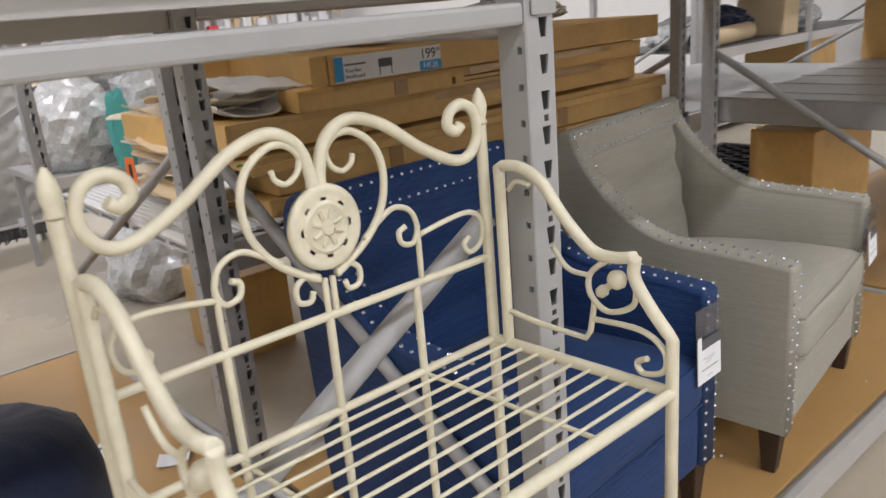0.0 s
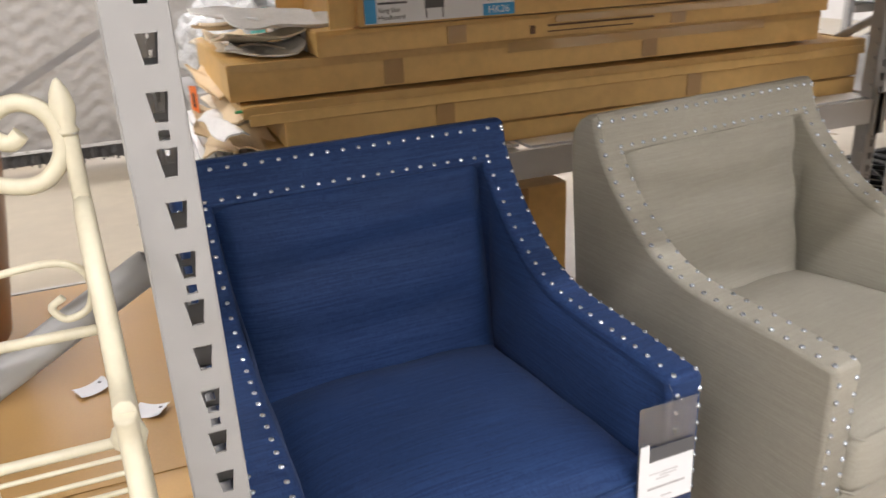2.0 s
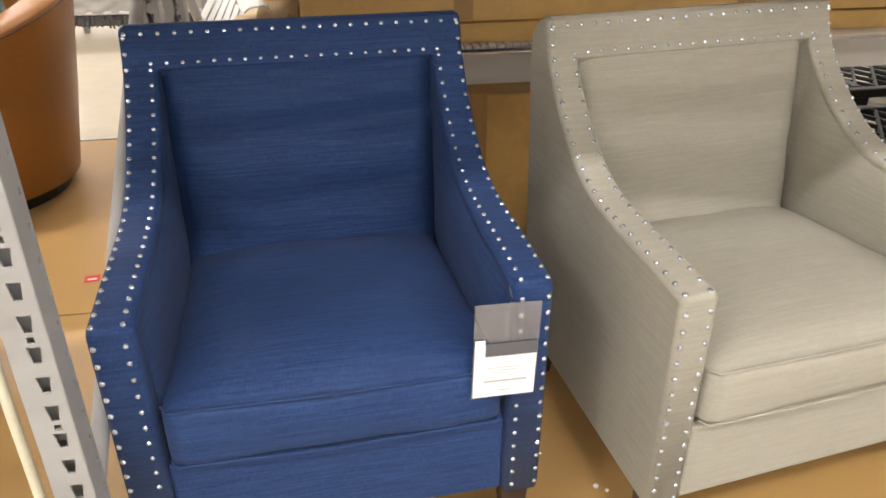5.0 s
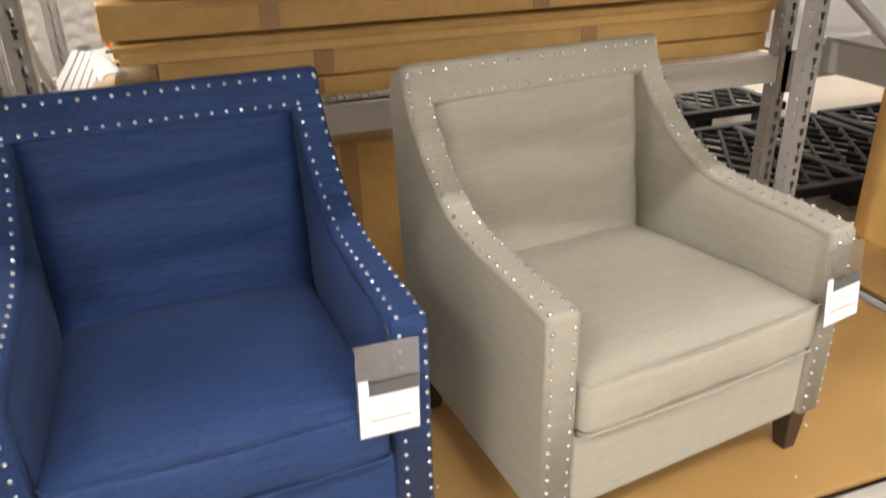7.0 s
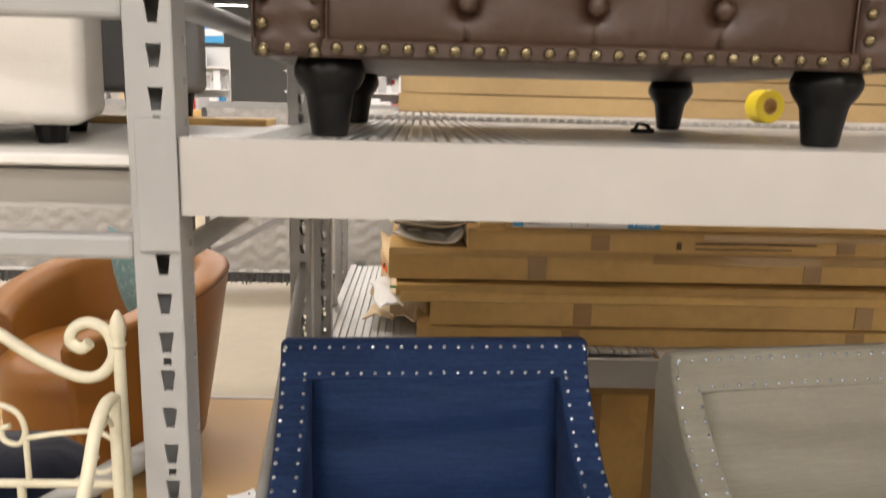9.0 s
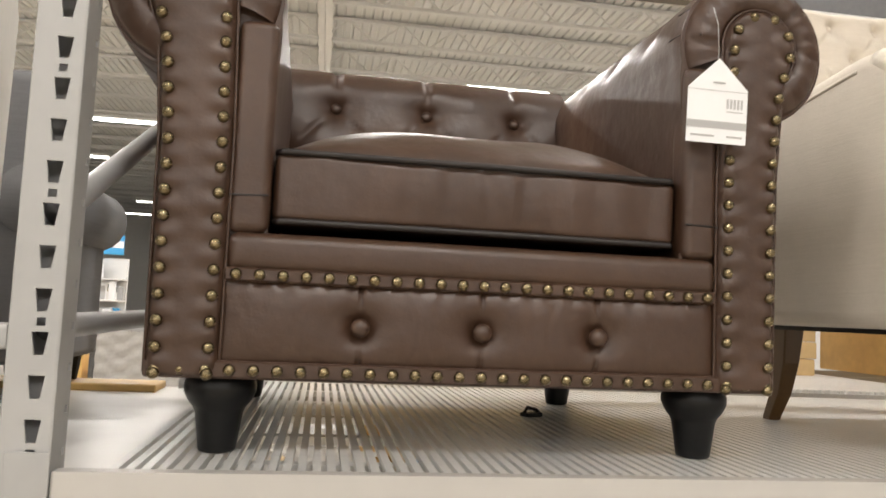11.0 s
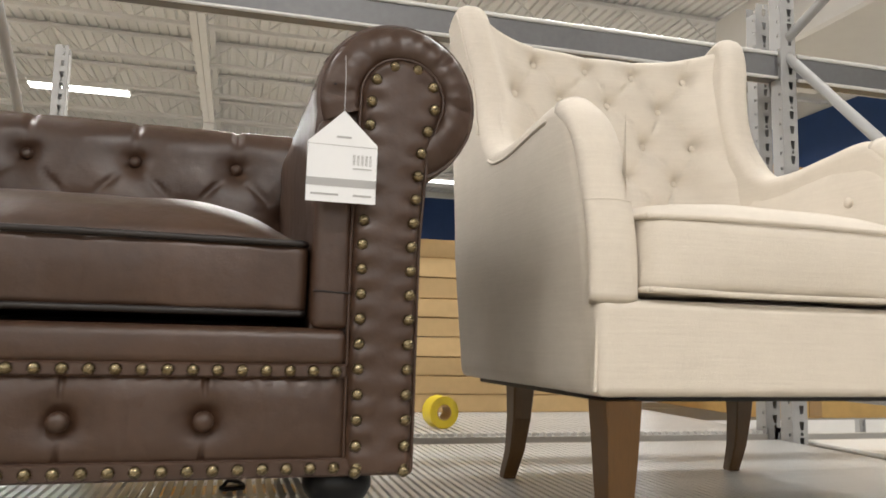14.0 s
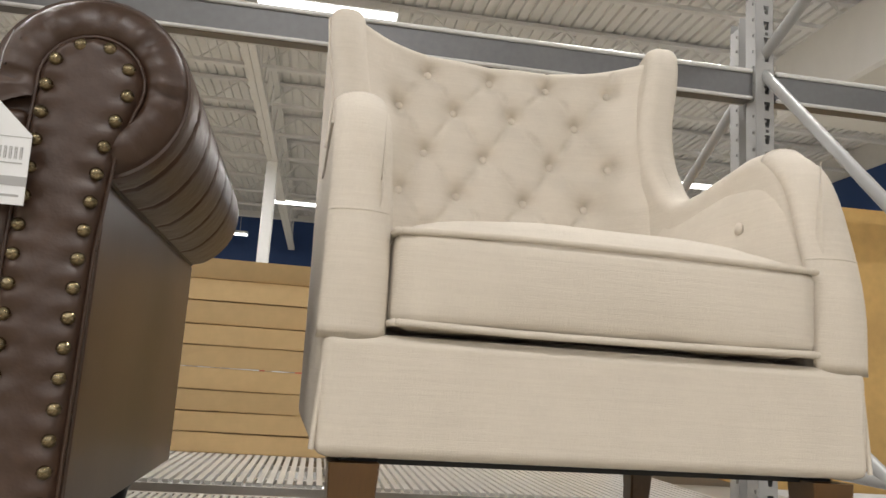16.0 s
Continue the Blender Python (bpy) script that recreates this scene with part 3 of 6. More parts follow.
DECK = 1.534
A_X, B_X, Z_X, C_X = 3.2, 5.71, 0.69, 8.22
FRONT, REAR, FRONT2, REAR2 = 1.2785, 2.43, 2.645, 3.93
rack = empty("pallet_rack", 0, 0, 0, 0, "grey painted steel pallet rack facing the aisle", "pallet rack", "pallet racks")
zig = ((0, 0.44, 1, 1.12), (0, 1.30, 1, 1.97), (0, 1.62, 1, 2.82), (0.5, 3.08, 1, 2.86), (0, 0.10, 1, 0.10), (0, 1.69, 1, 1.69))
zig_a = ((0, 0.44, 1, 1.12), (0, 1.38, 1, 1.38), (0, 1.84, 1, 2.33), (0.5, 3.08, 1, 2.86), (0, 0.10, 1, 0.10), (0, 1.702, 1, 1.708))
for x in (Z_X, A_X, B_X, C_X):
    rack_frame(rack, x, FRONT, REAR, zig_a if x == A_X else zig)
step_beam(rack, A_X + 0.024, B_X - 0.036, 1.25, DECK + 0.003, 0.096)
step_beam(rack, A_X + 0.036, B_X - 0.036, 2.466, DECK - 0.002, back=-1)
step_beam(rack, A_X + 0.036, B_X - 0.036, 2.466, 2.815, back=-1, mat=GALV_SHADED)
step_beam(rack, Z_X + 0.036, A_X - 0.036, 2.466, 2.815, back=-1, mat=GALV_SHADED)
step_beam(rack, B_X + 0.036, C_X - 0.036, 2.466, 2.815, back=-1, mat=GALV_SHADED)
step_beam(rack, A_X + 0.036, B_X - 0.036, 1.25, 0.112, 0.09)
step_beam(rack, A_X + 0.036, B_X - 0.036, 2.466, 0.112, 0.09, back=-1)
step_beam(rack, Z_X + 0.036, A_X - 0.036, 1.25, 0.112, 0.09)
step_beam(rack, B_X + 0.036, C_X - 0.036, 1.25, 0.112, 0.09)
step_beam(rack, B_X + 0.036, C_X - 0.036, 1.25, DECK - 0.002)
step_beam(rack, B_X + 0.036, C_X - 0.036, 2.466, DECK - 0.002, back=-1)
step_beam(rack, Z_X + 0.036, A_X - 0.036, 2.466, 1.488, 0.075, back=-1)
step_beam(rack, Z_X + 0.036, A_X - 0.036, 1.32, 1.488, 0.05, plates=False)
for z in (1.399, 1.690):
    bm = bmesh.new()
    box(bm, Z_X + 0.03, A_X - 0.036, 1.252, 1.284, z - 0.0155, z + 0.0155, bevel=0.006, seg=2)
    part("tie_bar", bm, STEEL, rack, "slim grey tube across the bay")
bm = bmesh.new()
tube(bm, [(3.165, 1.355, 1.094), (1.52, 1.355, 0.135)], [0.019, 0.019], 10, flat=1.0)
part("diagonal_tube", bm, STEEL, rack, "thick grey diagonal tube", smooth=True)

deck1 = empty("steel_deck", 0, 0, 0, 0, "ribbed galvanised steel deck on the upper rack level", "shelf deck", "ribbed steel decks")
ribbed_deck(deck1, A_X + 0.075, B_X - 0.04, 1.275, 2.44, DECK)
deck0 = empty("shelf_board", 0, 0, 0, 0, "white board on the upper rack level beside the armchairs", "shelf deck")
part("board", boxed(Z_X + 0.04, A_X + 0.068, 1.275, 2.44, 1.497, 1.512, bevel=0.003), WHITEDECK, deck0)
part("underside", boxed(Z_X + 0.045, A_X - 0.04, 1.365, 2.40, 1.478, 1.495), ZINC, deck0)
bm = bmesh.new()
for i in range(24):
    y = 1.38 + i * 0.042
    box(bm, Z_X + 0.05, A_X - 0.045, y, y + 0.02, 1.468, 1.4775)
part("underside_ribs", bm, ZINC, deck0)
boardR = empty("shelf_board", 0, 0, 0, 0, "white board on the upper rack level of the next bay", "shelf deck")
part("board", boxed(B_X + 0.04, C_X - 0.04, 1.275, 2.44, DECK - 0.012, DECK, bevel=0.003), WHITEDECK, boardR)

for nm, a, b, y1 in (("platform_panel", A_X + 0.04, B_X - 0.04, 2.44), ("platform_panel", Z_X + 0.04, A_X - 0.05, 2.44), ("platform_panel", B_X + 0.04, C_X - 0.04, 2.44)):
    t = empty(nm, (a + b) / 2, 1.293, 0.1, 0, "brown hardboard panel on the low rack platform", "shelf panel", "hardboard platform panels")
    h = (b - a) / 2
    part("board", boxed(-h, h, 0.0, y1 - 1.293, 0.0, 0.014, bevel=0.0015), MDF, t)

rack2 = empty("pallet_rack", 0, 0, 0, 0, "grey steel pallet rack standing back to back with the front one", "pallet rack", "pallet racks")
zig2 = ((0, 1.10, 1, 0.42), (0, 2.85, 1, 2.15), (0, 1.75, 1, 2.15), (0, 0.10, 1, 0.10))
for x in (Z_X, A_X + 0.03, B_X + 0.07, C_X):
    rack_frame(rack2, x, FRONT2, REAR2, zig2, -0.068 if abs(x - A_X) < 0.1 else 0.0)
bm = bmesh.new()
extrude(bm, [(3.13, 1.176), (3.13, 1.140), (1.25, 0.135), (1.25, 0.171)], 3.968, 3.974, "y")
part("flat_tie", bm, STEEL, rack2, "flat grey diagonal tie bar")
for xa, xb, low in ((A_X + 0.071, B_X + 0.034, 0.793), (B_X + 0.106, C_X - 0.036, 0.793)):
    step_beam(rack2, xa, xb, 2.609, low)
    step_beam(rack2, xa, xb, 3.966, low, back=-1)
    step_beam(rack2, xa, xb, 2.609, DECK - 0.002)
    step_beam(rack2, xa, xb, 3.966, DECK - 0.002, back=-1)
step_beam(rack2, Z_X + 0.036, A_X - 0.001, 3.966, 0.112, 0.09, back=-1)
step_beam(rack2, Z_X + 0.036, A_X - 0.001, 2.609, 0.112, 0.09)
tagged(solid("platform_panel", boxed(Z_X + 0.04, A_X - 0.01, 2.65, 3.925, 0.1, 0.114, bevel=0.002), MDF), "brown hardboard panel on the low rear platform", "shelf panel", "hardboard platform panels")
tagged(solid("platform_panel", boxed(Z_X + 0.04, A_X - 0.05, 2.405, 2.700, 0.1143, 0.1180, bevel=0.001), MDF), "brown hardboard strip between two platforms", "shelf panel", "hardboard platform panels")
mid_shelf = empty("steel_shelf", 0, 0, 0, 0, "grey steel shelf with folded edges in the next bay", "shelf deck")
part("sheet", boxed(B_X + 0.05, C_X - 0.05, 1.29, 2.42, 0.890, 0.900, bevel=0.002), STEEL, mid_shelf)
for xa in (B_X + 0.05, C_X - 0.062):
    part("folded_edge", boxed(xa, xa + 0.012, 1.29, 2.42, 0.782, 0.889, bevel=0.003), STEEL, mid_shelf)
for i in range(7):
    x = B_X + 0.22 + i * 0.33
    part("seam", boxed(x, x + 0.006, 1.31, 2.40, 0.9005, 0.9035), STEEL, mid_shelf)
step_beam(rack, B_X + 0.036, C_X - 0.036, 1.25, 0.889, 0.09)
step_beam(rack, B_X + 0.036, C_X - 0.036, 2.466, 0.889, 0.09, back=-1)
deck2 = empty("steel_deck", 0, 0, 0, 0, "ribbed galvanised deck carrying the long cartons", "shelf deck", "ribbed steel decks")
ribbed_deck(deck2, A_X + 0.005, 4.3, 2.69, 3.93, 0.797, 0.026, 0.021, cross=4)
part("plain_sheet", boxed(4.31, B_X + 0.03, 2.64, 3.93, 0.787, 0.797), ZINC, deck2)
part("pan", boxed(A_X + 0.005, 4.305, 2.66, 3.93, 0.770, 0.7725), ZINC, deck2, "steel pan under the ribs")
part("edge_strip", boxed(A_X + 0.002, A_X + 0.030, 2.66, 3.93, 0.7975, 0.803, bevel=0.001), ZINC, deck2)
deck3 = empty("steel_deck", 0, 0, 0, 0, "ribbed galvanised deck on the rear upper level", "shelf deck", "ribbed steel decks")
ribbed_deck(deck3, A_X + 0.08, B_X + 0.03, 2.62, 3.94, DECK + 0.008, 0.027, 0.0165, cross=4)
deck4 = solid("shelf_board", boxed(B_X + 0.11, C_X - 0.04, 2.64, 3.93, 0.785, 0.797, bevel=0.002), STEEL)
tagged(deck4, "grey steel shelf sheet in the next bay", "shelf deck")

# ---- upholstered chairs ----
NICKEL_NAIL = dome_mesh("nail_head", 0.0054, 0.0042, SILVER)
BRASS_NAIL = dome_mesh("nail_head", 0.0084, 0.0070, BRASS, 14)
PLATFORM = 0.114


def nails(parent, me, line, normal, step, skip_last=False):
    """Nail heads at even steps along a line; normal may depend on the place."""
    pts = evenly(line, step)
    for p, d in pts[:-1] if skip_last else pts:
        n = normal(p, d) if callable(normal) else normal
        shared("nail_head", me, facing(p, n), parent)


def gauss(d, s):
    return math.exp(-(d / s) ** 2)


def tuft(u, v, buttons, folds, depth, spread, fold_depth, fold_width):
    """How far cloth is drawn in at (u, v) by buttons and by the folds between them."""
    d = 0.0
    for bu, bv in buttons:
        r2 = (u - bu) ** 2 + (v - bv) ** 2
        if r2 < (4 * spread) ** 2:
            d = max(d, depth * math.exp(-math.sqrt(r2) / spread))
    for (au, av), (cu, cv) in folds:
        du, dv = cu - au, cv - av
        t = max(0.0, min(1.0, ((u - au) * du + (v - av) * dv) / (du * du + dv * dv)))
        r = math.hypot(u - au - t * du, v - av - t * dv)
        if r < 4 * fold_width:
            d = max(d, fold_depth * math.exp(-(r / fold_width) ** 2))
    return d


def hang_tag(parent, x, y, z, w, h, rx=0.0, ry=0.0):
    """A price card in a clear sleeve on a short loop."""
    t = empty("price_tag", x, y, z, 0, "white price card in a clear plastic sleeve on the chair arm", "price tag", "price tags on the chairs")
    t.matrix_basis = parent.matrix_basis @ pose(x, y, z, rx, ry, 0)
    part("sleeve", boxed(-w / 2, w / 2, -0.0012, 0.0012, -h, 0, bevel=0.0004), PLASTIC, t, "clear plastic sleeve")
    card = part("card", boxed(-w / 2 + 0.003, w / 2 - 0.003, -0.0024, -0.0014, -h + 0.004, -h * 0.42), PAPER, t, "white printed card")
    part("header", boxed(-w / 2 + 0.022, w / 2 - 0.003, -0.0028, -0.0025, -h * 0.54, -h * 0.40), PAPERDARK, card, "dark grey header band")
    part("corner", boxed(-w / 2 + 0.003, -w / 2 + 0.021, -0.0028, -0.0024, -h * 0.54, -h * 0.36), PAPER, card)
    for k, (a, b) in enumerate(((-0.5, 0.35), (-0.2, 0.3), (-0.3, 0.1))):
        part("print_line", boxed(a * w * 0.6, b * w * 0.6, -0.0027, -0.0025, -h * (0.66 + k * 0.03) - 0.0015, -h * (0.66 + k * 0.03)), PAPERGREY, card)
    part("print_line", boxed(-w * 0.32, w * 0.34, -0.0027, -0.0025, -h * 0.80 - 0.004, -h * 0.80), PAPERGREY, card)
    part("print_line", boxed(-w * 0.08, w * 0.12, -0.0027, -0.0025, -h * 0.91 - 0.002, -h * 0.91), PAPERGREY, card)
    bm = bmesh.new()
    tube(bm, [(0, 0.004, 0.03), (0.004, -0.004, 0.012), (0, 0, -0.012)], 0.0008, 5)
    part("loop", bm, PLASTIC, t)
    return t


def nailhead_chair(x, y, rz, cloth, label, hf, ht):
    t = empty("armchair", x, y, PLATFORM, rz, label, "armchair", "nailhead armchairs on the platform")
    prof = [(q.x, q.y) for q in curve_points([(0.012, 0.612, 0), (0.14, 0.622, 0), (0.28, 0.629, 0), (0.365, 0.641, 0), (0.435, 0.669, 0), (0.490, 0.706, 0), (0.540, 0.750, 0), (0.585, 0.800, 0), (0.622, 0.855, 0), (0.645, 0.918, 0)], 4)]
    outer, inner = hf, hf - 0.076
    half = lambda yy: hf + (ht - hf) * max(0.0, min(1.0, yy / 0.66))
    squeeze = lambda v: Vector((v.x * half(v.y) / hf, v.y, v.z))
    # side panels
    for s in (-1, 1):
        poly = [(0.0, 0.13), (0.0, 0.60)] + prof + [(0.652, 0.924), (0.672, 0.922), (0.703, 0.906), (0.722, 0.880), (0.728, 0.84), (0.70, 0.45), (0.675, 0.13)]
        bm = bmesh.new()
        extrude(bm, poly, s * inner, s * outer, "x", bevel=0.014, seg=3, warp=squeeze)
        part("side_panel", bm, cloth, t, smooth=True)
        bm = bmesh.new()

        def lining(u, v):
            yy = 0.03 + 0.56 * u
            top = next((pz + (qz - pz) * (yy - py) / (qy - py) for (py, pz), (qy, qz) in zip(prof, prof[1:]) if py <= yy <= qy), 0.61)
            z = 0.36 + (top - 0.020 - 0.36) * v
            puff = 0.014 * (1 - (2 * u - 1) ** 6) * (1 - (2 * v - 1) ** 4) + 0.003 * noise.noise(Vector((yy * 8, z * 8, s)))
            return (s * (inner - 0.001 - puff) * half(yy) / hf, yy, z)
        grid(bm, lining, 24, 14)
        part("arm_lining", bm, cloth, t, smooth=True)
    # back rail and inner back
    bm = bmesh.new()
    extrude(bm, [(0.617, 0.842), (0.6435, 0.919), (0.652, 0.9255), (0.672, 0.9235), (0.7045, 0.907), (0.7235, 0.880), (0.7295, 0.84), (0.722, 0.80), (0.66, 0.80)], -ht + 0.012, ht - 0.012, "x")
    part("back_rail", bm, cloth, t, smooth=False)
    bm = bmesh.new()

    def inner_back(u, v):
        px = (u - 0.5) * 2 * (ht - 0.066)
        z = 0.30 + v * 0.550
        yy = 0.545 + 0.079 * v
        bulge = 0.030 * (1 - (2 * u - 1) ** 8) * (1 - (2 * v - 1) ** 8)
        fold = (0.030 * gauss(v - 0.70 - 0.06 * u, 0.075) * (0.30 + 0.70 * u) + 0.012 * gauss(v - 0.40 - 0.10 * u, 0.06) * u) * (1 - (2 * u - 1) ** 8)
        crease = 0.020 * gauss(min(u, 1 - u), 0.035)
        w = noise.noise(Vector((px * 6, z * 9, x))) * 0.005
        return (px, yy - bulge + fold + crease + w + 0.006, z)
    grid(bm, inner_back, 48, 44)
    part("backrest", bm, cloth, t, smooth=True)
    part("back_shell", boxed(-ht + 0.09, ht - 0.09, 0.665, 0.705, 0.13, 0.81), cloth, t)
    # seat cushion and front rail
    bm = bmesh.new()
    cushion(bm, -inner + 0.006, inner - 0.006, -0.014, 0.60, 0.322, 0.450, dome=0.046, edge=0.024, n=18)
    for v in bm.verts:
        v.co.z -= 0.030 * max(0.0, v.co.y) / 0.6
        v.co.x *= half(v.co.y) / hf
    part("seat_cushion", bm, cloth, t, smooth=True)
    bm = bmesh.new()
    for z in (0.446, 0.328):
        tube(bm, [(-inner + 0.010, 0.008, z), (-inner + 0.02, -0.011, z), (0, -0.019, z), (inner - 0.02, -0.011, z), (inner - 0.010, 0.008, z)], 0.0030, 6)
    part("piping", bm, cloth, t, smooth=True)
    bm = bmesh.new()
    box(bm, -inner - 0.001, inner + 0.001, 0.008, 0.12, 0.132, 0.315, bevel=0.010, seg=2)
    part("front_rail", bm, cloth, t, smooth=True)
    part("seat_base", boxed(-ht + 0.09, ht - 0.09, 0.1, 0.66, 0.14, 0.30), cloth, t)
    # tapered legs
    for sx in (-1, 1):
        for yy in (0.045, 0.62):
            bm = bmesh.new()
            a, b = 0.031, 0.019
            cx = sx * (half(yy) - 0.044)
            lo = [bm.verts.new((cx + sx * 0.006 + dx * b, yy + dy * b, 0.0)) for dx, dy in ((-1, -1), (1, -1), (1, 1), (-1, 1))]
            hi = [bm.verts.new((cx + dx * a, yy + dy * a, 0.14)) for dx, dy in ((-1, -1), (1, -1), (1, 1), (-1, 1))]
            bm.faces.new(lo[::-1]); bm.faces.new(hi)
            for i in range(4):
                bm.faces.new((lo[i], lo[(i + 1) % 4], hi[(i + 1) % 4], hi[i]))
            bmesh.ops.bevel(bm, geom=bm.edges[:], offset=0.003, segments=1, affect="EDGES")
            part("leg", bm, ESPRESSO, t, "dark tapered wooden leg")
    # nails: over the arms, down the fronts, across the top of the back
    step = 0.0325
    for s in (-1, 1):
        for off in (0.011, 0.058):
            xx = s * (outer - off)
            line = [Vector((s * (half(p) - off), p, z)) for p, z in prof[:len(prof) - (1 if off < 0.02 else 5)]]
            nails(t, NICKEL_NAIL, line, lambda p, d: (0, -d.z, d.y) if d.y > 0 else (0, d.z, -d.y), step)
            nails(t, NICKEL_NAIL, [Vector((xx, -0.0005, 0.580)), Vector((xx, -0.0005, 0.15))], (0, -1, 0), step)
    nn = Vector((0, -0.95, 0.31))
    nails(t, NICKEL_NAIL, [Vector((-ht + 0.013, 0.6385, 0.909)), Vector((ht - 0.013, 0.6385, 0.909))], nn, step)
    nails(t, NICKEL_NAIL, [Vector((-ht + 0.058, 0.6205, 0.852)), Vector((ht - 0.058, 0.6205, 0.852))], nn, step)
    return t


blue = nailhead_chair(3.601, 1.382, 3.0, BLUECLOTH, "navy blue linen armchair with silver nailheads and tapered dark legs", 0.378, 0.361)
grey = nailhead_chair(4.563, 1.366, 8.5, GREYCLOTH, "light grey linen armchair with silver nailheads and tapered dark legs", 0.404, 0.373)
hang_tag(blue, 0.292, -0.014, 0.585, 0.118, 0.190, -3, 2)
hang_tag(grey, 0.352, -0.014, 0.580, 0.112, 0.185, -4, -4)


def roll_profile(cx, cz, r, a0, a1, n):
    return [(cx + r * math.cos(radians(a0 + (a1 - a0) * i / n)), cz + r * math.sin(radians(a0 + (a1 - a0) * i / n))) for i in range(n + 1)]


def chesterfield(x, y, rz):
    t = empty("leather_armchair", x, y, DECK, rz, "dark brown leather armchair with rolled arms and brass nailheads", "armchair")
    # base with the front apron
    bm = bmesh.new()
    box(bm, -0.452, 0.452, 0.012, 0.76, 0.108, 0.30, bevel=0.008, seg=2)
    part("base", bm, LEATHER, t, smooth=False)
    bm = bmesh.new()
    apron_buttons = [(-0.172, 0.180), (0.0, 0.180), (0.172, 0.180)]
    apron_folds = [((bx, 0.18), (bx, 0.240)) for bx, _ in apron_buttons] + [((bx, 0.18), (bx, 0.125)) for bx, _ in apron_buttons]

    creases = [((bx, 0.18), (bx + 0.05 * math.cos(radians(a)), 0.18 + 0.05 * math.sin(radians(a)))) for bx, _ in apron_buttons for a in (20, 52, 128, 160, 205, 240, 300, 335)]

    def apron(u, v):
        px, z = -0.362 + 0.724 * u, 0.122 + 0.118 * v
        d = tuft(px, z, apron_buttons, apron_folds, 0.030, 0.020, 0.009, 0.0035)
        d = max(d, 0.9 * tuft(px, z, [], creases, 0, 1, 0.0045, 0.003) * gauss(min(abs(px - b) for b, _ in apron_buttons), 0.035))
        d += 0.0012 * math.sin(px * 199) * v ** 6
        return (px, 0.006 - 0.012 * (1 - (2 * v - 1) ** 4) * (1 - (2 * u - 1) ** 10) + d + 0.0015 * noise.noise(Vector((px * 14, z * 14, 3))), z)
    grid(bm, apron, 260, 44)
    part("apron", bm, LEATHER, t, smooth=True)
    bm = bmesh.new()
    box(bm, -0.358, 0.358, -0.006, 0.10, 0.250, 0.304, bevel=0.016, seg=3)
    part("seat_rail", bm, LEATHER, t, smooth=True)
    part("nail_band", boxed(-0.358, 0.358, -0.004, 0.02, 0.236, 0.2555, bevel=0.003), LEATHER, t)
    part("hem_band", boxed(-0.452, 0.452, -0.006, 0.02, 0.106, 0.130, bevel=0.003), LEATHER, t)
    # arms: flat outside, roll on top
    cx, cz, r = 0.420, 0.637, 0.121
    for s in (-1, 1):
        prof = [(0.305, 0.29), (0.306, 0.48), (0.300, 0.585)] + roll_profile(cx, cz, r, 192, -62, 26) + [(0.454, 0.524), (0.452, 0.516), (0.4515, 0.500), (0.4505, 0.30), (0.450, 0.125), (0.448, 0.11), (0.31, 0.11)]
        bm = bmesh.new()
        lines, ny = [], 150
        for j in range(ny + 1):
            yy = 0.012 + (0.775 - 0.012) * j / ny
            ring = []
            for p, q in prof:
                dx, dz = p - cx, q - cz
                rr = math.hypot(dx, dz)
                k = 1.0
                if q > 0.53:
                    # gathers round the front of the roll, soft pleats along it
                    k -= 0.018 * gauss(yy - 0.012, 0.012)
                    k -= 0.050 * sum(gauss(yy - c - 0.02 * math.sin(3 * dz / r), 0.0040) for c in (0.085, 0.20, 0.335, 0.46, 0.60)) if dx * 1 > -0.02 else 0.0
                    if dx < 0.02:
                        k -= 0.12 * max(0.0, tuft(yy, math.atan2(dz, dx) * r, [(c, a * r) for c in (0.16, 0.33, 0.50) for a in (2.55,)], [((c, 2.55 * r), (c, 1.2 * r)) for c in (0.16, 0.33, 0.50)], 1.0, 0.02, 0.22, 0.006))
                ring.append(bm.verts.new((s * (cx + dx * k), yy, cz + dz * k)))
            lines.append(ring)
        for a, b in zip(lines, lines[1:]):
            for i in range(len(prof)):
                j = (i + 1) % len(prof)
                bm.faces.new((a[i], a[j], b[j], b[i]))
        bm.faces.new(lines[0][::-1])
        bm.faces.new(lines[-1])
        arm = part("arm", bm, LEATHER, t, smooth=True)
        # front panel in a keyhole shape, edged with nails
        def key(g):
            pts = [(0.358 - g, 0.112), (0.358 - g, 0.43), (0.362 - g, 0.555)]
            pts += roll_profile(0.4245, 0.638, 0.060 + g, 186, -28, 16)
            pts += [(0.462 + g, 0.550), (0.453 + g, 0.43), (0.450 + g, 0.112)]
            return pts
        bm = bmesh.new()
        outline = key(0.0)

        def edges_at(z):
            xs = []
            for (xa, za), (xb, zb) in zip(outline, outline[1:] + outline[:1]):
                if (za - z) * (zb - z) <= 0 and za != zb:
                    xs.append(xa + (xb - xa) * (z - za) / (zb - za))
            return min(xs), max(xs)

        def front_panel(u, v):
            z = 0.1125 + (0.6975 - 0.1125) * v
            xa, xb = edges_at(z)
            e = min(u, 1 - u) * (xb - xa)
            rim = min(e, (1 - v) * 0.577)
            pucker = 0.0022 * math.sin(z / 0.0345 * 2 * math.pi + (0.8 if u > 0.5 else 0)) * gauss(e - 0.012, 0.02)
            return (s * (xa + (xb - xa) * u), -0.0095 + 0.012 * math.exp(-rim / 0.004) + pucker - 0.004 * math.sin(math.pi * u) + 0.002 * noise.noise(Vector((u * 3, z * 22, s))), z)
        grid(bm, front_panel, 24, 120)
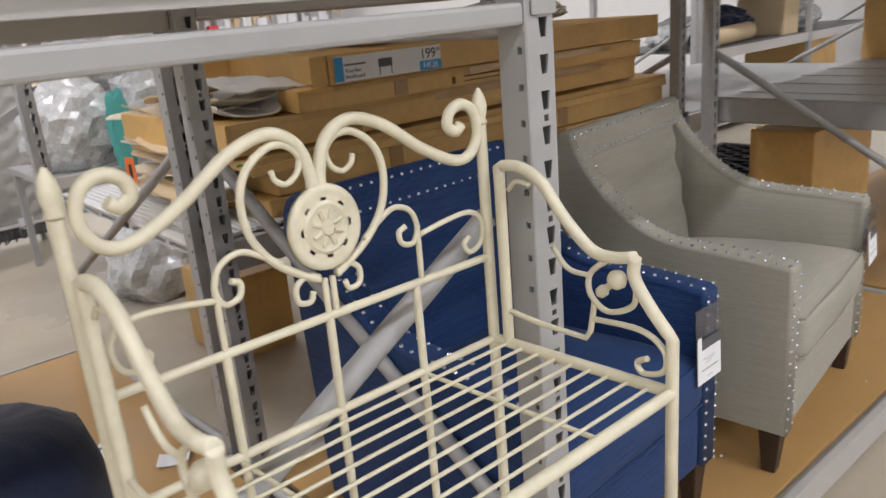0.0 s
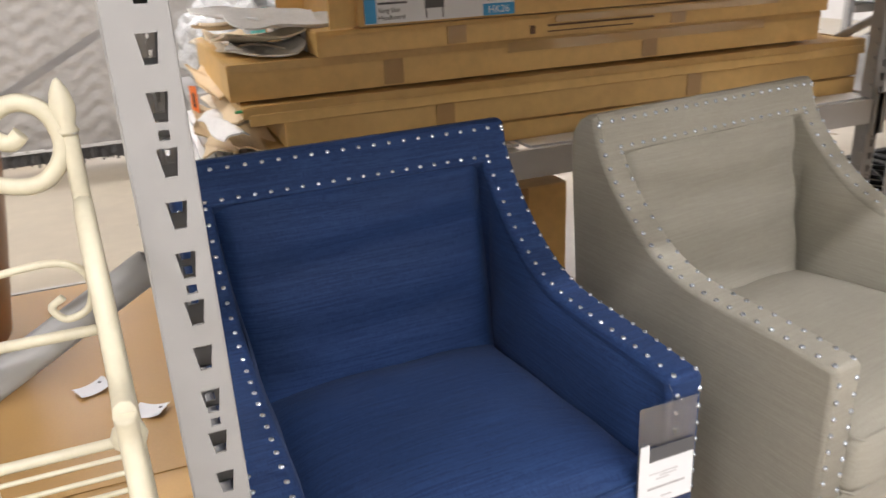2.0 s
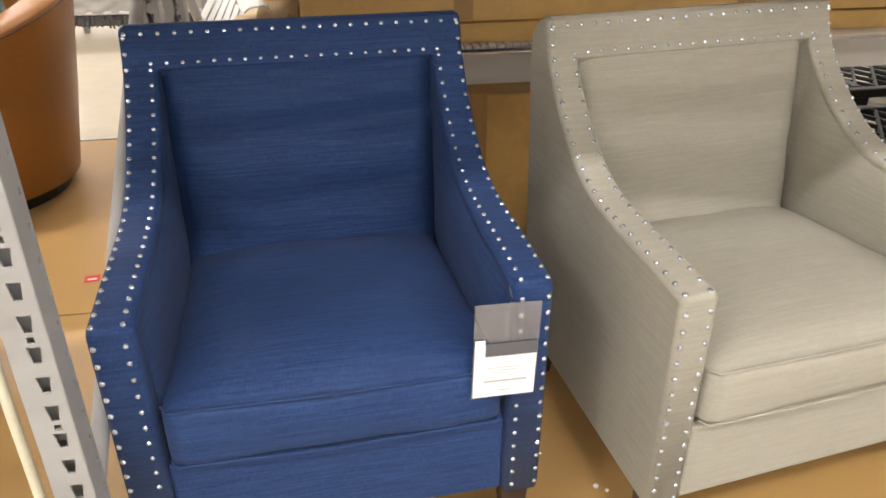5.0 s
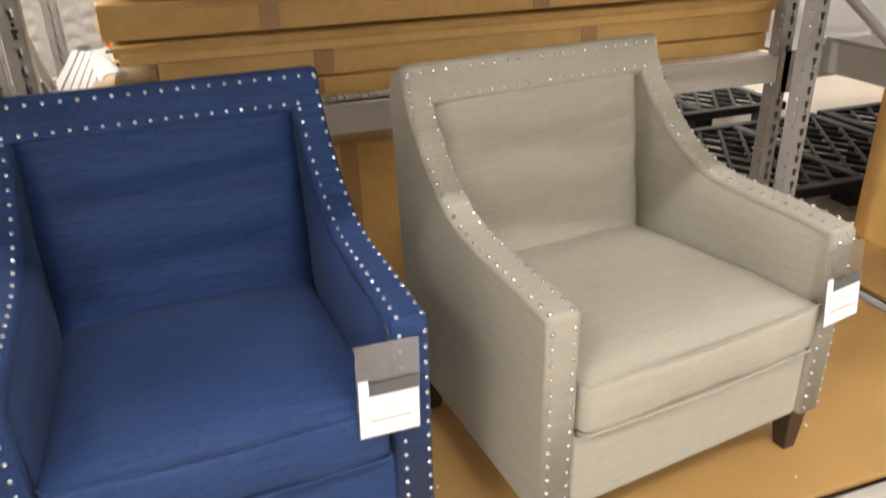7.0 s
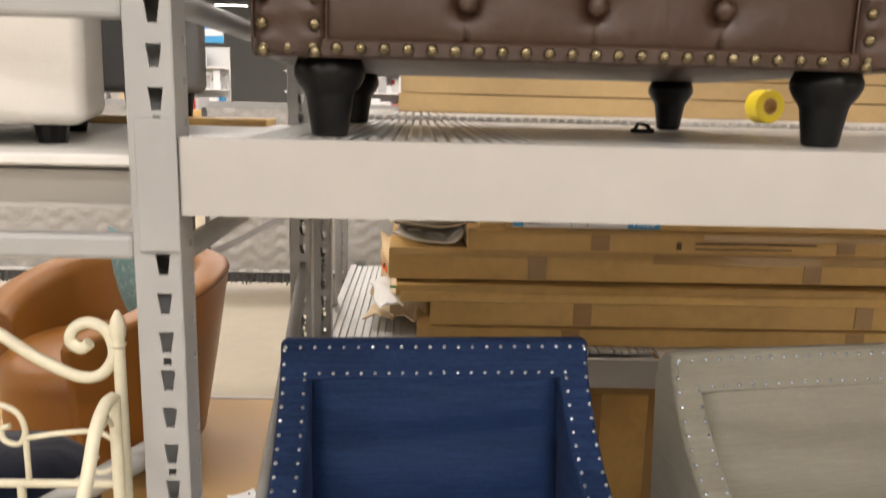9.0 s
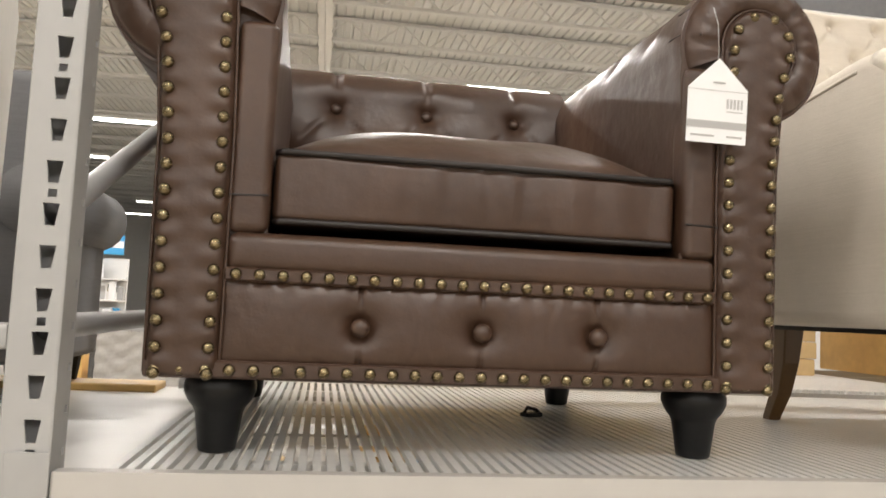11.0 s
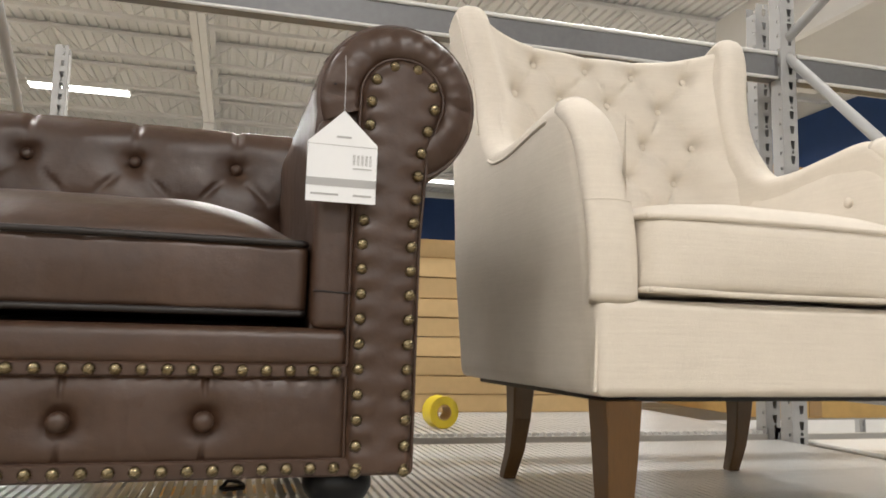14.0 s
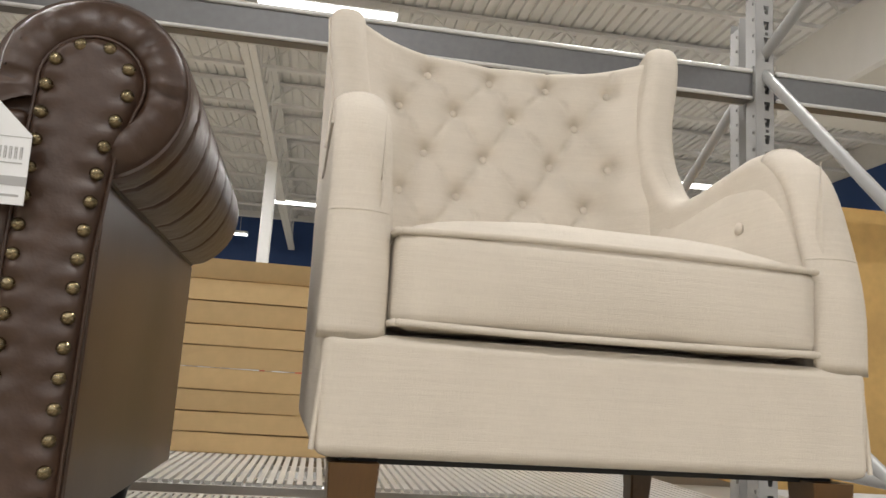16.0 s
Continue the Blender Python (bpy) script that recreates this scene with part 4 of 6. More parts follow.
        part("arm_front", bm, LEATHER, t, smooth=True)
        bm = bmesh.new()
        tube(bm, [(s * p, 0.000, q) for p, q in key(0.0015)], 0.0024, 6)
        part("arm_piping", bm, LEATHER, t, smooth=True)
        # gathered leather round the front of the roll
        bm = bmesh.new()
        ang0, ang1, n = 200, -70, 54
        rings = []
        for i in range(n + 1):
            a = radians(ang0 + (ang1 - ang0) * i / n)
            pleat = 0.0035 * math.sin(i * 1.9) + (0.011 if i % 9 == 4 else 0.0)
            ring = []
            for k2, (rad, dy) in enumerate(((0.063, 0.004), (0.073, -0.006), (0.088, -0.006 + pleat), (0.107, 0.002), (0.1165, 0.014), (0.1205, 0.040))):
                ring.append(bm.verts.new((s * (0.4245 - 0.0045 * (k2 / 5) + rad * math.cos(a)), dy, 0.638 + rad * math.sin(a))))
            rings.append(ring)
        for a, b in zip(rings, rings[1:]):
            for k2 in range(5):
                bm.faces.new((a[k2], a[k2 + 1], b[k2 + 1], b[k2]))
        part("arm_gather", bm, LEATHER, t, smooth=True)
        # inner front of the arm, beside the cushion
        part("arm_inner_front", boxed(min(s * 0.304, s * 0.360), max(s * 0.304, s * 0.360), -0.002, 0.05, 0.302, 0.60, bevel=0.014, seg=3), LEATHER, t, smooth=True)
        bm = bmesh.new()
        tube(bm, [(s * 0.306, -0.001, 0.355), (s * 0.358, -0.0025, 0.353)], 0.0016, 5)
        part("seam", bm, LEATHERWELT, t)
        for a in (150, 105, 172):
            bm = bmesh.new()
            ca, sa = math.cos(radians(a)), math.sin(radians(a))
            tube(bm, [(s * (cx + (r + 0.0005) * ca), 0.05, cz + (r + 0.0005) * sa), (s * (cx + (r - 0.002) * ca), 0.02, cz + (r - 0.002) * sa), (s * (cx + 0.094 * ca), -0.003, cz + 0.094 * sa)], 0.0016, 5)
            part("seam", bm, LEATHERWELT, t)
        line = key(-0.0125)
        nails(t, BRASS_NAIL, [Vector((s * p, -0.011, q)) for p, q in line[:3] + line[3:-3]][0:] + [Vector((s * p, -0.011, q)) for p, q in line[-3:]], (0, -1, 0), 0.0345)
        bm = bmesh.new()
        box(bm, min(s * 0.4485, s * 0.4555), max(s * 0.4485, s * 0.4555), 0.016, 0.772, 0.112, 0.519, bevel=0.003, seg=2)
        part("arm_side", bm, LEATHERSIDE, t, "plain outer side of the arm", smooth=True)
        # side seam below the roll
        bm = bmesh.new()
        tube(bm, [(s * 0.453, 0.02, 0.524), (s * 0.453, 0.77, 0.524)], 0.004, 6)
        part("side_piping", bm, LEATHERWELT, t, smooth=True)
    nails(t, BRASS_NAIL, [Vector((-0.342, -0.005, 0.246)), Vector((0.342, -0.005, 0.246))], (0, -1, 0), 0.0315)
    nails(t, BRASS_NAIL, [Vector((-0.436, -0.007, 0.118)), Vector((0.436, -0.007, 0.118))], (0, -1, 0), 0.0315)
    # back
    bx = (-0.205, 0.0, 0.205)
    back_buttons = [(b, 0.648) for b in bx] + [(b, 0.54) for b in (-0.3075, -0.1025, 0.1025, 0.3075)]
    back_folds = [((b, 0.648), (b + d, 0.54)) for b in bx for d in (-0.1025, 0.1025)] + [((b, 0.648), (b, 0.745)) for b in bx]
    bm = bmesh.new()

    def back(u, v):
        px = -0.325 + 0.65 * u
        if v < 0.62:
            z = 0.38 + v / 0.62 * 0.285
            yy = 0.575 + 0.045 * v / 0.62
        else:
            a = (v - 0.62) / 0.38 * math.pi * 1.1
            z = 0.665 + 0.082 * math.sin(a)
            yy = 0.702 - 0.082 * math.cos(a)
        d = tuft(px, z, back_buttons, back_folds, 0.036, 0.026, 0.011, 0.007)
        return (px, yy + d + 0.002 * noise.noise(Vector((px * 12, z * 12, 1))), z - (0.3 * d if v > 0.62 else 0))
    grid(bm, back, 90, 60)
    part("backrest", bm, LEATHER, t, smooth=True)
    part("back_shell", boxed(-0.33, 0.33, 0.66, 0.775, 0.11, 0.67), LEATHER, t)
    for px, z in back_buttons[:3]:
        bm = bmesh.new()
        lathe(bm, [(0.006, -0.004), (0.0125, 0.0), (0.0125, 0.004), (0.008, 0.0085), (0.002, 0.0095)], 14, (px, 0.640, z), Matrix.Rotation(radians(75), 3, "X"))
        part("button", bm, LEATHER, t, smooth=True)
    for px, z in apron_buttons:
        bm = bmesh.new()
        lathe(bm, [(0.006, -0.012), (0.0135, 0.0), (0.0135, 0.004), (0.009, 0.009), (0.002, 0.010)], 14, (px, -0.002, z), Matrix.Rotation(radians(90), 3, "X"))
        part("button", bm, LEATHER, t, smooth=True)
    # cushion
    bm = bmesh.new()
    cushion(bm, -0.302, 0.302, 0.018, 0.60, 0.320, 0.424, dome=0.078, edge=0.016, n=72, belly=0.004)
    for v in bm.verts:
        k = max(0.0, 1 - v.co.y / 0.06)
        v.co.y += k * (0.0055 * noise.noise(Vector((v.co.x * 26, v.co.z * 4, 2))) + 0.0025 * noise.noise(Vector((v.co.x * 80, v.co.z * 6, 5))))
        v.co.z += (1 - k) * 0.002 * noise.noise(Vector((v.co.x * 12, v.co.y * 12, 7)))
    c = part("seat_cushion", bm, LEATHER, t, smooth=True)
    bm = bmesh.new()
    for z in (0.421, 0.323):
        tube(bm, [(-0.297, 0.4, z), (-0.297, 0.03, z), (-0.290, 0.018, z), (0, 0.0125, z), (0.290, 0.018, z), (0.297, 0.03, z), (0.297, 0.4, z)], 0.0052, 7)
    part("cushion_piping", bm, LEATHERWELT, t, smooth=True)
    # turned legs
    for lx, ly in ((-0.358, 0.062), (0.358, 0.062), (-0.358, 0.72), (0.358, 0.72)):
        bm = bmesh.new()
        lathe(bm, [(0.019, 0.0), (0.0245, 0.002), (0.026, 0.006), (0.030, 0.034), (0.033, 0.055), (0.036, 0.062), (0.044, 0.072), (0.0495, 0.084), (0.0495, 0.094), (0.045, 0.106), (0.042, 0.112)], 24, (lx, ly, 0.0))
        part("leg", bm, BLACKWOOD, t, "turned black wooden leg", smooth=True)
    # card on the arm
    g = empty("price_tag", 0, 0, 0, 0, "white house-shaped price card hung from the leather arm", "price tag", "price tags on the chairs")
    g.matrix_basis = t.matrix_basis @ pose(0.334, -0.034, 0.474, 4, 0, 0) @ Matrix.Scale(0.90, 4)
    bm = bmesh.new()
    extrude(bm, [(-0.053, 0.0), (0.053, 0.0), (0.053, 0.09), (0.0, 0.14), (-0.053, 0.09)], -0.0012, 0.0, "y")
    card = part("card", bm, PAPER, g)
    part("print_line", boxed(-0.053, 0.053, -0.0018, -0.0013, 0.086, 0.0868), PAPERGREY, card)
    part("printed_band", boxed(-0.053, 0.053, -0.0018, -0.0013, 0.024, 0.036), PAPERGREY, card)
    bm = bmesh.new()
    for k in range(14):
        if k % 3 != 2:
            box(bm, 0.016 + k * 0.0021, 0.0172 + k * 0.0021, -0.0018, -0.0013, 0.058, 0.074)
    part("barcode", bm, PAPERGREY, card)
    for a, b, c, d in ((-0.010, 0.012, 0.098, 0.101), (0.016, 0.045, 0.052, 0.0535), (-0.046, -0.004, 0.010, 0.013), (0.018, 0.046, 0.010, 0.013)):
        part("print_line", boxed(a, b, -0.0018, -0.0013, c, d), PAPERGREY, card)
    bm = bmesh.new()
    tube(bm, [(0, 0, 0.128), (0.001, 0.012, 0.20), (0.002, 0.032, 0.235)], 0.0006, 5)
    part("string", bm, PAPERGREY, g)
    return t


chesterfield(3.749, 1.357, 1.3)


def wing_chair(x, y, rz):
    t = empty("wing_chair", x, y, DECK, rz, "cream linen wing chair with button-tufted back and wooden legs", "armchair")
    out, inn = 0.382, 0.304

    def flare(s):
        def w(v):
            k = max(0.0, min(1.0, (v.z - 0.72) / 0.45))
            return Vector((v.x + s * (0.078 * k ** 2 if s > 0 else 0.010 * k) - s * 0.014 * gauss(v.z - 0.86, 0.11), v.y, v.z + (0.024 * k if s > 0 else 0.0)))
        return w
    edge = curve_points([(0.004, 0.40, 0), (0.022, 0.50, 0), (0.050, 0.60, 0), (0.085, 0.675, 0), (0.15, 0.712, 0), (0.26, 0.702, 0), (0.37, 0.690, 0), (0.450, 0.705, 0), (0.515, 0.79, 0), (0.560, 0.92, 0), (0.600, 1.035, 0), (0.645, 1.100, 0), (0.695, 1.105, 0), (0.745, 1.075, 0)], 5)
    for s in (-1, 1):
        poly = [(0.0, 0.212)] + [(q.x, q.y) for q in edge] + [(0.735, 0.80), (0.68, 0.48), (0.615, 0.212)]
        bm = bmesh.new()
        extrude(bm, poly, s * inn, s * out, "x", bevel=0.030, seg=5, warp=flare(s))
        part("side_panel", bm, CREAMCLOTH, t, smooth=True)
        # padded front of the arm
        bm = bmesh.new()
        ctrl = curve_points([(s * 0.342, 0.004, 0.352), (s * 0.342, 0.008, 0.45), (s * 0.342, 0.036, 0.56), (s * 0.343, 0.072, 0.645), (s * 0.344, 0.13, 0.695)], 6)
        rings = []
        for i, p in enumerate(ctrl):
            wdt = 0.043 - 0.004 * i / len(ctrl)
            d = (ctrl[min(i + 1, len(ctrl) - 1)] - ctrl[max(i - 1, 0)]).normalized()
            up = Vector((1, 0, 0)).cross(d).normalized()
            if up.y > 0:
                up = -up
            rings.append([bm.verts.new(p + Vector((wdt * math.cos(a), 0, 0)) + up * (0.012 + 0.012 * min(1.0, i / 8)) * math.sin(a)) for a in (2 * math.pi * k / 16 for k in range(16))])
        for a, b in zip(rings, rings[1:]):
            for k in range(16):
                bm.faces.new((a[k], a[(k + 1) % 16], b[(k + 1) % 16], b[k]))
        bm.faces.new(rings[0]); bm.faces.new(rings[-1])
        part("arm_pad", bm, CREAMCLOTH, t, smooth=True)
        bm = bmesh.new()
        xo = s * (out - 0.004)
        tube(bm, [(xo, -0.003, 0.22)] + [(s * (out - 0.012), p.y - 0.002, p.z) for p in ctrl], 0.0036, 6)
        tube(bm, [(s * 0.342 + 0.0395 * math.cos(a), 0.022 - 0.0235 * math.sin(a), 0.515) for a in (math.pi * k / 12 for k in range(13))], 0.0022, 5)
        tube(bm, [Vector((s * (out - 0.001), q.x, q.y - 0.034)) for q in edge[21:36]], 0.0036, 6)
        tube(bm, [flare(s)(Vector((s * (out + 0.002), q.x + 0.028, q.y - 0.004))) for q in edge[38:54]], 0.003, 6)
        part("piping", bm, CREAMCLOTH, t, smooth=True)
    # tufted back, hollow across, high at its corners
    rows = ((1.005, (-0.155, -0.008, 0.127, 0.262)), (0.912, (-0.225, -0.094, 0.044, 0.197)), (0.803, (-0.163, -0.025, 0.134, 0.265)), (0.706, (-0.217, -0.087, 0.066, 0.208)), (0.610, (-0.155, -0.015, 0.135)))
    buttons = [(b, z) for z, xs in rows for b in xs]
    folds = []
    for (za, xa), (zb, xb) in zip(rows, rows[1:]):
        folds += [((p, za), (q, zb)) for p in xa for q in xb if abs(p - q) < 0.10]
    folds += [((p, 1.005), (p, 1.060)) for p in rows[0][1]]

    def place(px, z):
        k = (z - 0.45) / 0.6
        t = max(0.0, min(1.0, (abs(px) - 0.17) / 0.165))
        lead = 0.45 + 0.20 * max(0.0, min(1.0, (z - 0.70) / 0.40)) ** 0.85
        y = 0.560 + 0.150 * k
        return y + (min(y, lead) - y) * t ** 2.4

    def back(u, v):
        px = (u - 0.5) * 0.69
        side = 1 if px > 0 else -1
        top = 1.018 + 0.052 * abs(px / 0.335) ** 2.4
        if v < 0.82:
            z = 0.45 + (top - 0.45) * v / 0.82
            yy = place(px, z)
        else:
            a = (v - 0.82) / 0.18 * math.pi
            z = top + 0.030 * math.sin(a)
            yy = place(px, top) + 0.040 - 0.040 * math.cos(a)
        d = tuft(px, z, buttons, folds, 0.058, 0.022, 0.015, 0.0055)
        bend = flare(side)(Vector((px, 0, z))).x - px
        return (px + bend * (px / 0.335) ** 2, yy + d - 0.012 + 0.022 * abs(px / 0.345) ** 12, z)
    bm = bmesh.new()
    grid(bm, back, 132, 96)
    part("backrest", bm, CREAMCLOTH, t, smooth=True)
    part("back_shell", boxed(-0.31, 0.31, 0.60, 0.64, 0.215, 0.45), CREAMCLOTH, t)
    bm = bmesh.new()
    grid(bm, lambda u, v: ((u - 0.5) * 0.65, 0.63 + 0.14 * v - 0.03 * abs(2 * u - 1) ** 3, 0.44 + v * (0.59 + 0.055 * abs(2 * u - 1) ** 2.2)), 24, 4)
    part("back_cover", bm, CREAMCLOTH, t, smooth=True)
    for px, z in buttons:
        bm = bmesh.new()
        lathe(bm, [(0.005, -0.003), (0.0098, 0.0), (0.0098, 0.0030), (0.006, 0.0055), (0.0015, 0.006)], 14, (px + (flare(1 if px > 0 else -1)(Vector((px, 0, z))).x - px) * (px / 0.335) ** 2, place(px, z) + 0.030, z), Matrix.Rotation(radians(78), 3, "X"))
        part("button", bm, CREAMCLOTH, t, smooth=True)
    # inner arm with one button each side
    for s in (-1, 1):
        bm = bmesh.new()

        def inner_arm(u, v):
            yy = 0.004 + 0.536 * u
            top = min(0.675, next((p.y + (q.y - p.y) * (yy - p.x) / max(q.x - p.x, 1e-6) for p, q in zip(edge, edge[1:]) if p.x <= yy <= q.x), 0.70) - 0.032)
            z = 0.36 + (top - 0.36) * v
            d = tuft(yy, z, [(0.17, 0.585)], [], 0.014, 0.022, 0, 1)
            return (s * (inn + 0.014 - 0.044 * (math.sin(math.pi * u) * math.sin(math.pi * v)) ** 0.6 + d), yy, z)
        grid(bm, inner_arm, 24, 16)
        part("arm_lining", bm, CREAMCLOTH, t, smooth=True)
        bm = bmesh.new()
        lathe(bm, [(0.005, -0.003), (0.0105, 0.0), (0.0105, 0.0035), (0.006, 0.0065), (0.0015, 0.007)], 14, (s * (inn - 0.012), 0.17, 0.585), Matrix.Rotation(radians(-90 * s), 3, "Y"))
        part("button", bm, CREAMCLOTH, t, smooth=True)
    # cushion with piped edges, front rail
    bm = bmesh.new()
    cushion(bm, -0.297, 0.297, -0.018, 0.56, 0.370, 0.497, dome=0.052, edge=0.022, n=18, belly=0.010)
    part("seat_cushion", bm, CREAMCLOTH, t, smooth=True)
    bm = bmesh.new()
    for z, sag in ((0.491, 0.003), (0.376, -0.003)):
        tube(bm, curve_points([(-0.296, 0.30, z), (-0.296, 0.02, z), (-0.288, -0.010, z), (-0.27, -0.0175, z), (-0.14, -0.0205, z + sag), (0.0, -0.0205, z + sag), (0.14, -0.0205, z + sag * 0.6), (0.27, -0.0175, z), (0.288, -0.010, z), (0.296, 0.02, z), (0.296, 0.30, z)], 4), 0.0050, 7)
    part("cushion_piping", bm, CREAMCLOTH, t, smooth=True)
    bm = bmesh.new()
    box(bm, -out + 0.006, out - 0.006, -0.010, 0.14, 0.212, 0.361, bevel=0.016, seg=3)
    part("front_rail", bm, CREAMCLOTH, t, smooth=True)
    part("seat_base", boxed(-out + 0.02, out - 0.02, 0.1, 0.60, 0.216, 0.375), CREAMCLOTH, t)
    part("dust_cover", boxed(-out + 0.04, out - 0.04, 0.03, 0.58, 0.203, 0.2155), BLACKPLASTIC, t, "black cloth under the seat")
    for lx, ly, sx, sy in ((-0.325, 0.03, -0.004, 0.0), (0.325, 0.03, 0.004, 0.0), (-0.28, 0.50, -0.008, 0.045), (0.28, 0.50, 0.008, 0.045)):
        bm = bmesh.new()
        prev = None
        for zz, hw, sp in [(p, q * (1.0 if ly < 0.1 else 0.78), r) for p, q, r in ((0.206, 0.031, 0.0), (0.13, 0.026, 0.12), (0.06, 0.022, 0.45), (0.006, 0.019, 1.0), (0.0, 0.018, 1.0))]:
            ring = [bm.verts.new((lx + sx * sp + dx * hw, ly + sy * sp + dy * hw, zz)) for dx, dy in ((-1, -1), (1, -1), (1, 1), (-1, 1))]
            if prev:
                for i in range(4):
                    bm.faces.new((prev[i], prev[(i + 1) % 4], ring[(i + 1) % 4], ring[i]))
            else:
                bm.faces.new(ring)
            prev = ring
        bm.faces.new(prev[::-1])
        bmesh.ops.bevel(bm, geom=[e for e in bm.edges if abs((e.verts[0].co - e.verts[1].co).normalized().z) > 0.7], offset=0.003, segments=1, affect="EDGES")
        part("leg", bm, OAK, t, "warm brown square tapered leg")
    return t


wing_chair(4.854, 1.380, 2.5)

# ---- cartons on the rear shelf ----
def carton(x0, x1, y0, y1, z0, z1, label="long flat brown cardboard carton lying on the rear shelf", mat=None, rz=0.0, seam=True, group="cartons on the rear shelf", flaps=True):
    cx, cy = (x0 + x1) / 2, (y0 + y1) / 2
    t = empty("cardboard_box", cx, cy, z0, rz, label, "cardboard box", group)
    hx, hy, h = (x1 - x0) / 2, (y1 - y0) / 2, z1 - z0
    bm = bmesh.new()
    box(bm, -hx, hx, -hy, hy, 0.0, h)
    bmesh.ops.subdivide_edges(bm, edges=[e for e in bm.edges if e.calc_length() > 0.5], cuts=12, use_grid_fill=True)
    for v in bm.verts:
        w = noise.noise(Vector((v.co.x * 3 + cx, v.co.z * 7 + z0 * 9, cy))) * 0.004
        if abs(v.co.z) < 1e-6:
            w = 0
        v.co.z += w
        if abs(v.co.x) < hx - 1e-4:
            v.co.y += w
    bmesh.ops.bevel(bm, geom=[e for e in bm.edges if e.is_manifold and e.calc_face_angle(0) > 0.7], offset=0.003, segments=2, affect="EDGES")
    part("carton", bm, mat or CARD, t)
    if flaps:
        tp = part("tape", boxed(-hx * 0.55 - 0.03, -hx * 0.55 + 0.03, -hy - 0.003, -hy + 0.0005, 0.006, h - 0.004), TAPE, t, "strip of packing tape")
        part("tape", boxed(hx * 0.3 - 0.03, hx * 0.3 + 0.03, -hy - 0.003, -hy + 0.0005, 0.006, h - 0.004), TAPE, t, "strip of packing tape")
    return t


carton(3.52, 5.78, 2.735, 3.65, 0.797, 0.856)
carton(3.565, 5.80, 2.748, 3.70, 0.860, 0.962)
c_lid = carton(3.45, 5.80, 2.728, 3.70, 0.966, 1.000, "shallow brown carton lid with a creased edge in the stack", flaps=False)
part("flap", boxed(-1.16, 1.17, -0.492, -0.4865, -0.020, 0.012, bevel=0.002), CARD, c_lid, "folded-down front flap")
c3 = carton(3.425, 5.60, 2.772, 3.68, 1.010, 1.113)
c4 = carton(3.68, 5.59, 2.735, 3.60, 1.117, 1.186)
c5 = carton(3.80, 5.72, 2.72, 3.55, 1.192, 1.292, "brown carton with a white and blue printed label", flaps=False)
carton(4.15, 5.2, 2.95, 3.6, 1.298, 1.35, "flat brown carton on top of the stack", flaps=False)
# sagging front flaps and clear tape along the upper edges
for c, hx, hy, h, drop in ((c3, 1.08, 0.454, 0.103, 0.030), (c4, 0.95, 0.4325, 0.069, 0.016)):
    bm = bmesh.new()
    grid(bm, lambda u, v: (-hx + 2 * hx * u, -hy - 0.0045 - 0.004 * v + 0.003 * noise.noise(Vector((u * 9, v, h))), h + 0.001 - drop * v * (0.75 + 0.35 * noise.noise(Vector((u * 5, 3, h))))), 40, 3)
    part("flap", bm, CARD, c, "sagging front flap", smooth=True)
    part("clear_tape", boxed(-hx * 0.2, hx * 0.75, -hy - 0.0100, -hy - 0.0092, h * 0.62, h * 0.92), CLEARTAPE, c, "glossy strip of clear tape")
# open end flaps of the carton that holds the printed label
for yy, rz in ((-0.40, 24), (0.30, -16)):
    ob = part("end_flap", boxed(-0.10, 0.0, -0.003, 0.003, 0.004, 0.098, bevel=0.001), CARD, c5, "open end flap")
    ob.matrix_basis = pose(-0.958, yy, 0, 0, 0, rz)
# label with its price
lab = empty("carton_label", 4.06, 2.7165, 1.198, 0, "white printed carton label with a blue edge, priced 199", "label")
part("sheet", boxed(-0.24, 0.235, -0.0012, 0.0, 0.0, 0.085), PAPER, lab)
part("blue_edge", boxed(-0.24, -0.205, -0.0022, -0.0014, 0.002, 0.083), PRINTBLUE, lab, "blue strip")
part("price_box", boxed(0.13, 0.235, -0.0022, -0.0014, 0.0, 0.034), PRINTBLUE, lab, "blue price box")
bm = bmesh.new()
for x in (0.0, -0.052):
    box(bm, x - 0.002, x + 0.002, -0.002, -0.0014, 0.006, 0.036)
box(bm, -0.056, 0.004, -0.002, -0.0014, 0.034, 0.062)
part("bed_pictogram", bm, PAPERDARK, lab)
part("print_line", boxed(-0.20, -0.11, -0.002, -0.0014, 0.052, 0.058), PAPERDARK, lab)


def lettering(parent, text, x, y, z, size, mat, rz=0.0):
    cu = bpy.data.curves.new("lettering", "FONT")
    cu.body, cu.size, cu.extrude, cu.align_x = text, size, 0.0004, "CENTER"
    cu.materials.append(mat)
    ob = new("lettering", cu)
    ob.parent = parent
    ob.matrix_basis = pose(x, y, z, 90, 0, rz)
    return ob


lettering(lab, "199", 0.172, -0.0024, 0.042, 0.050, PRINTBLACK)
lettering(lab, "99", 0.222, -0.0024, 0.062, 0.020, PRINTBLACK)
lettering(lab, "HK26", 0.182, -0.003, 0.007, 0.030, PAPER)
lettering(lab, "King Size", -0.165, -0.0024, 0.030, 0.018, PRINTBLACK)
lettering(lab, "Headboard", -0.160, -0.0024, 0.010, 0.018, PRINTBLACK)
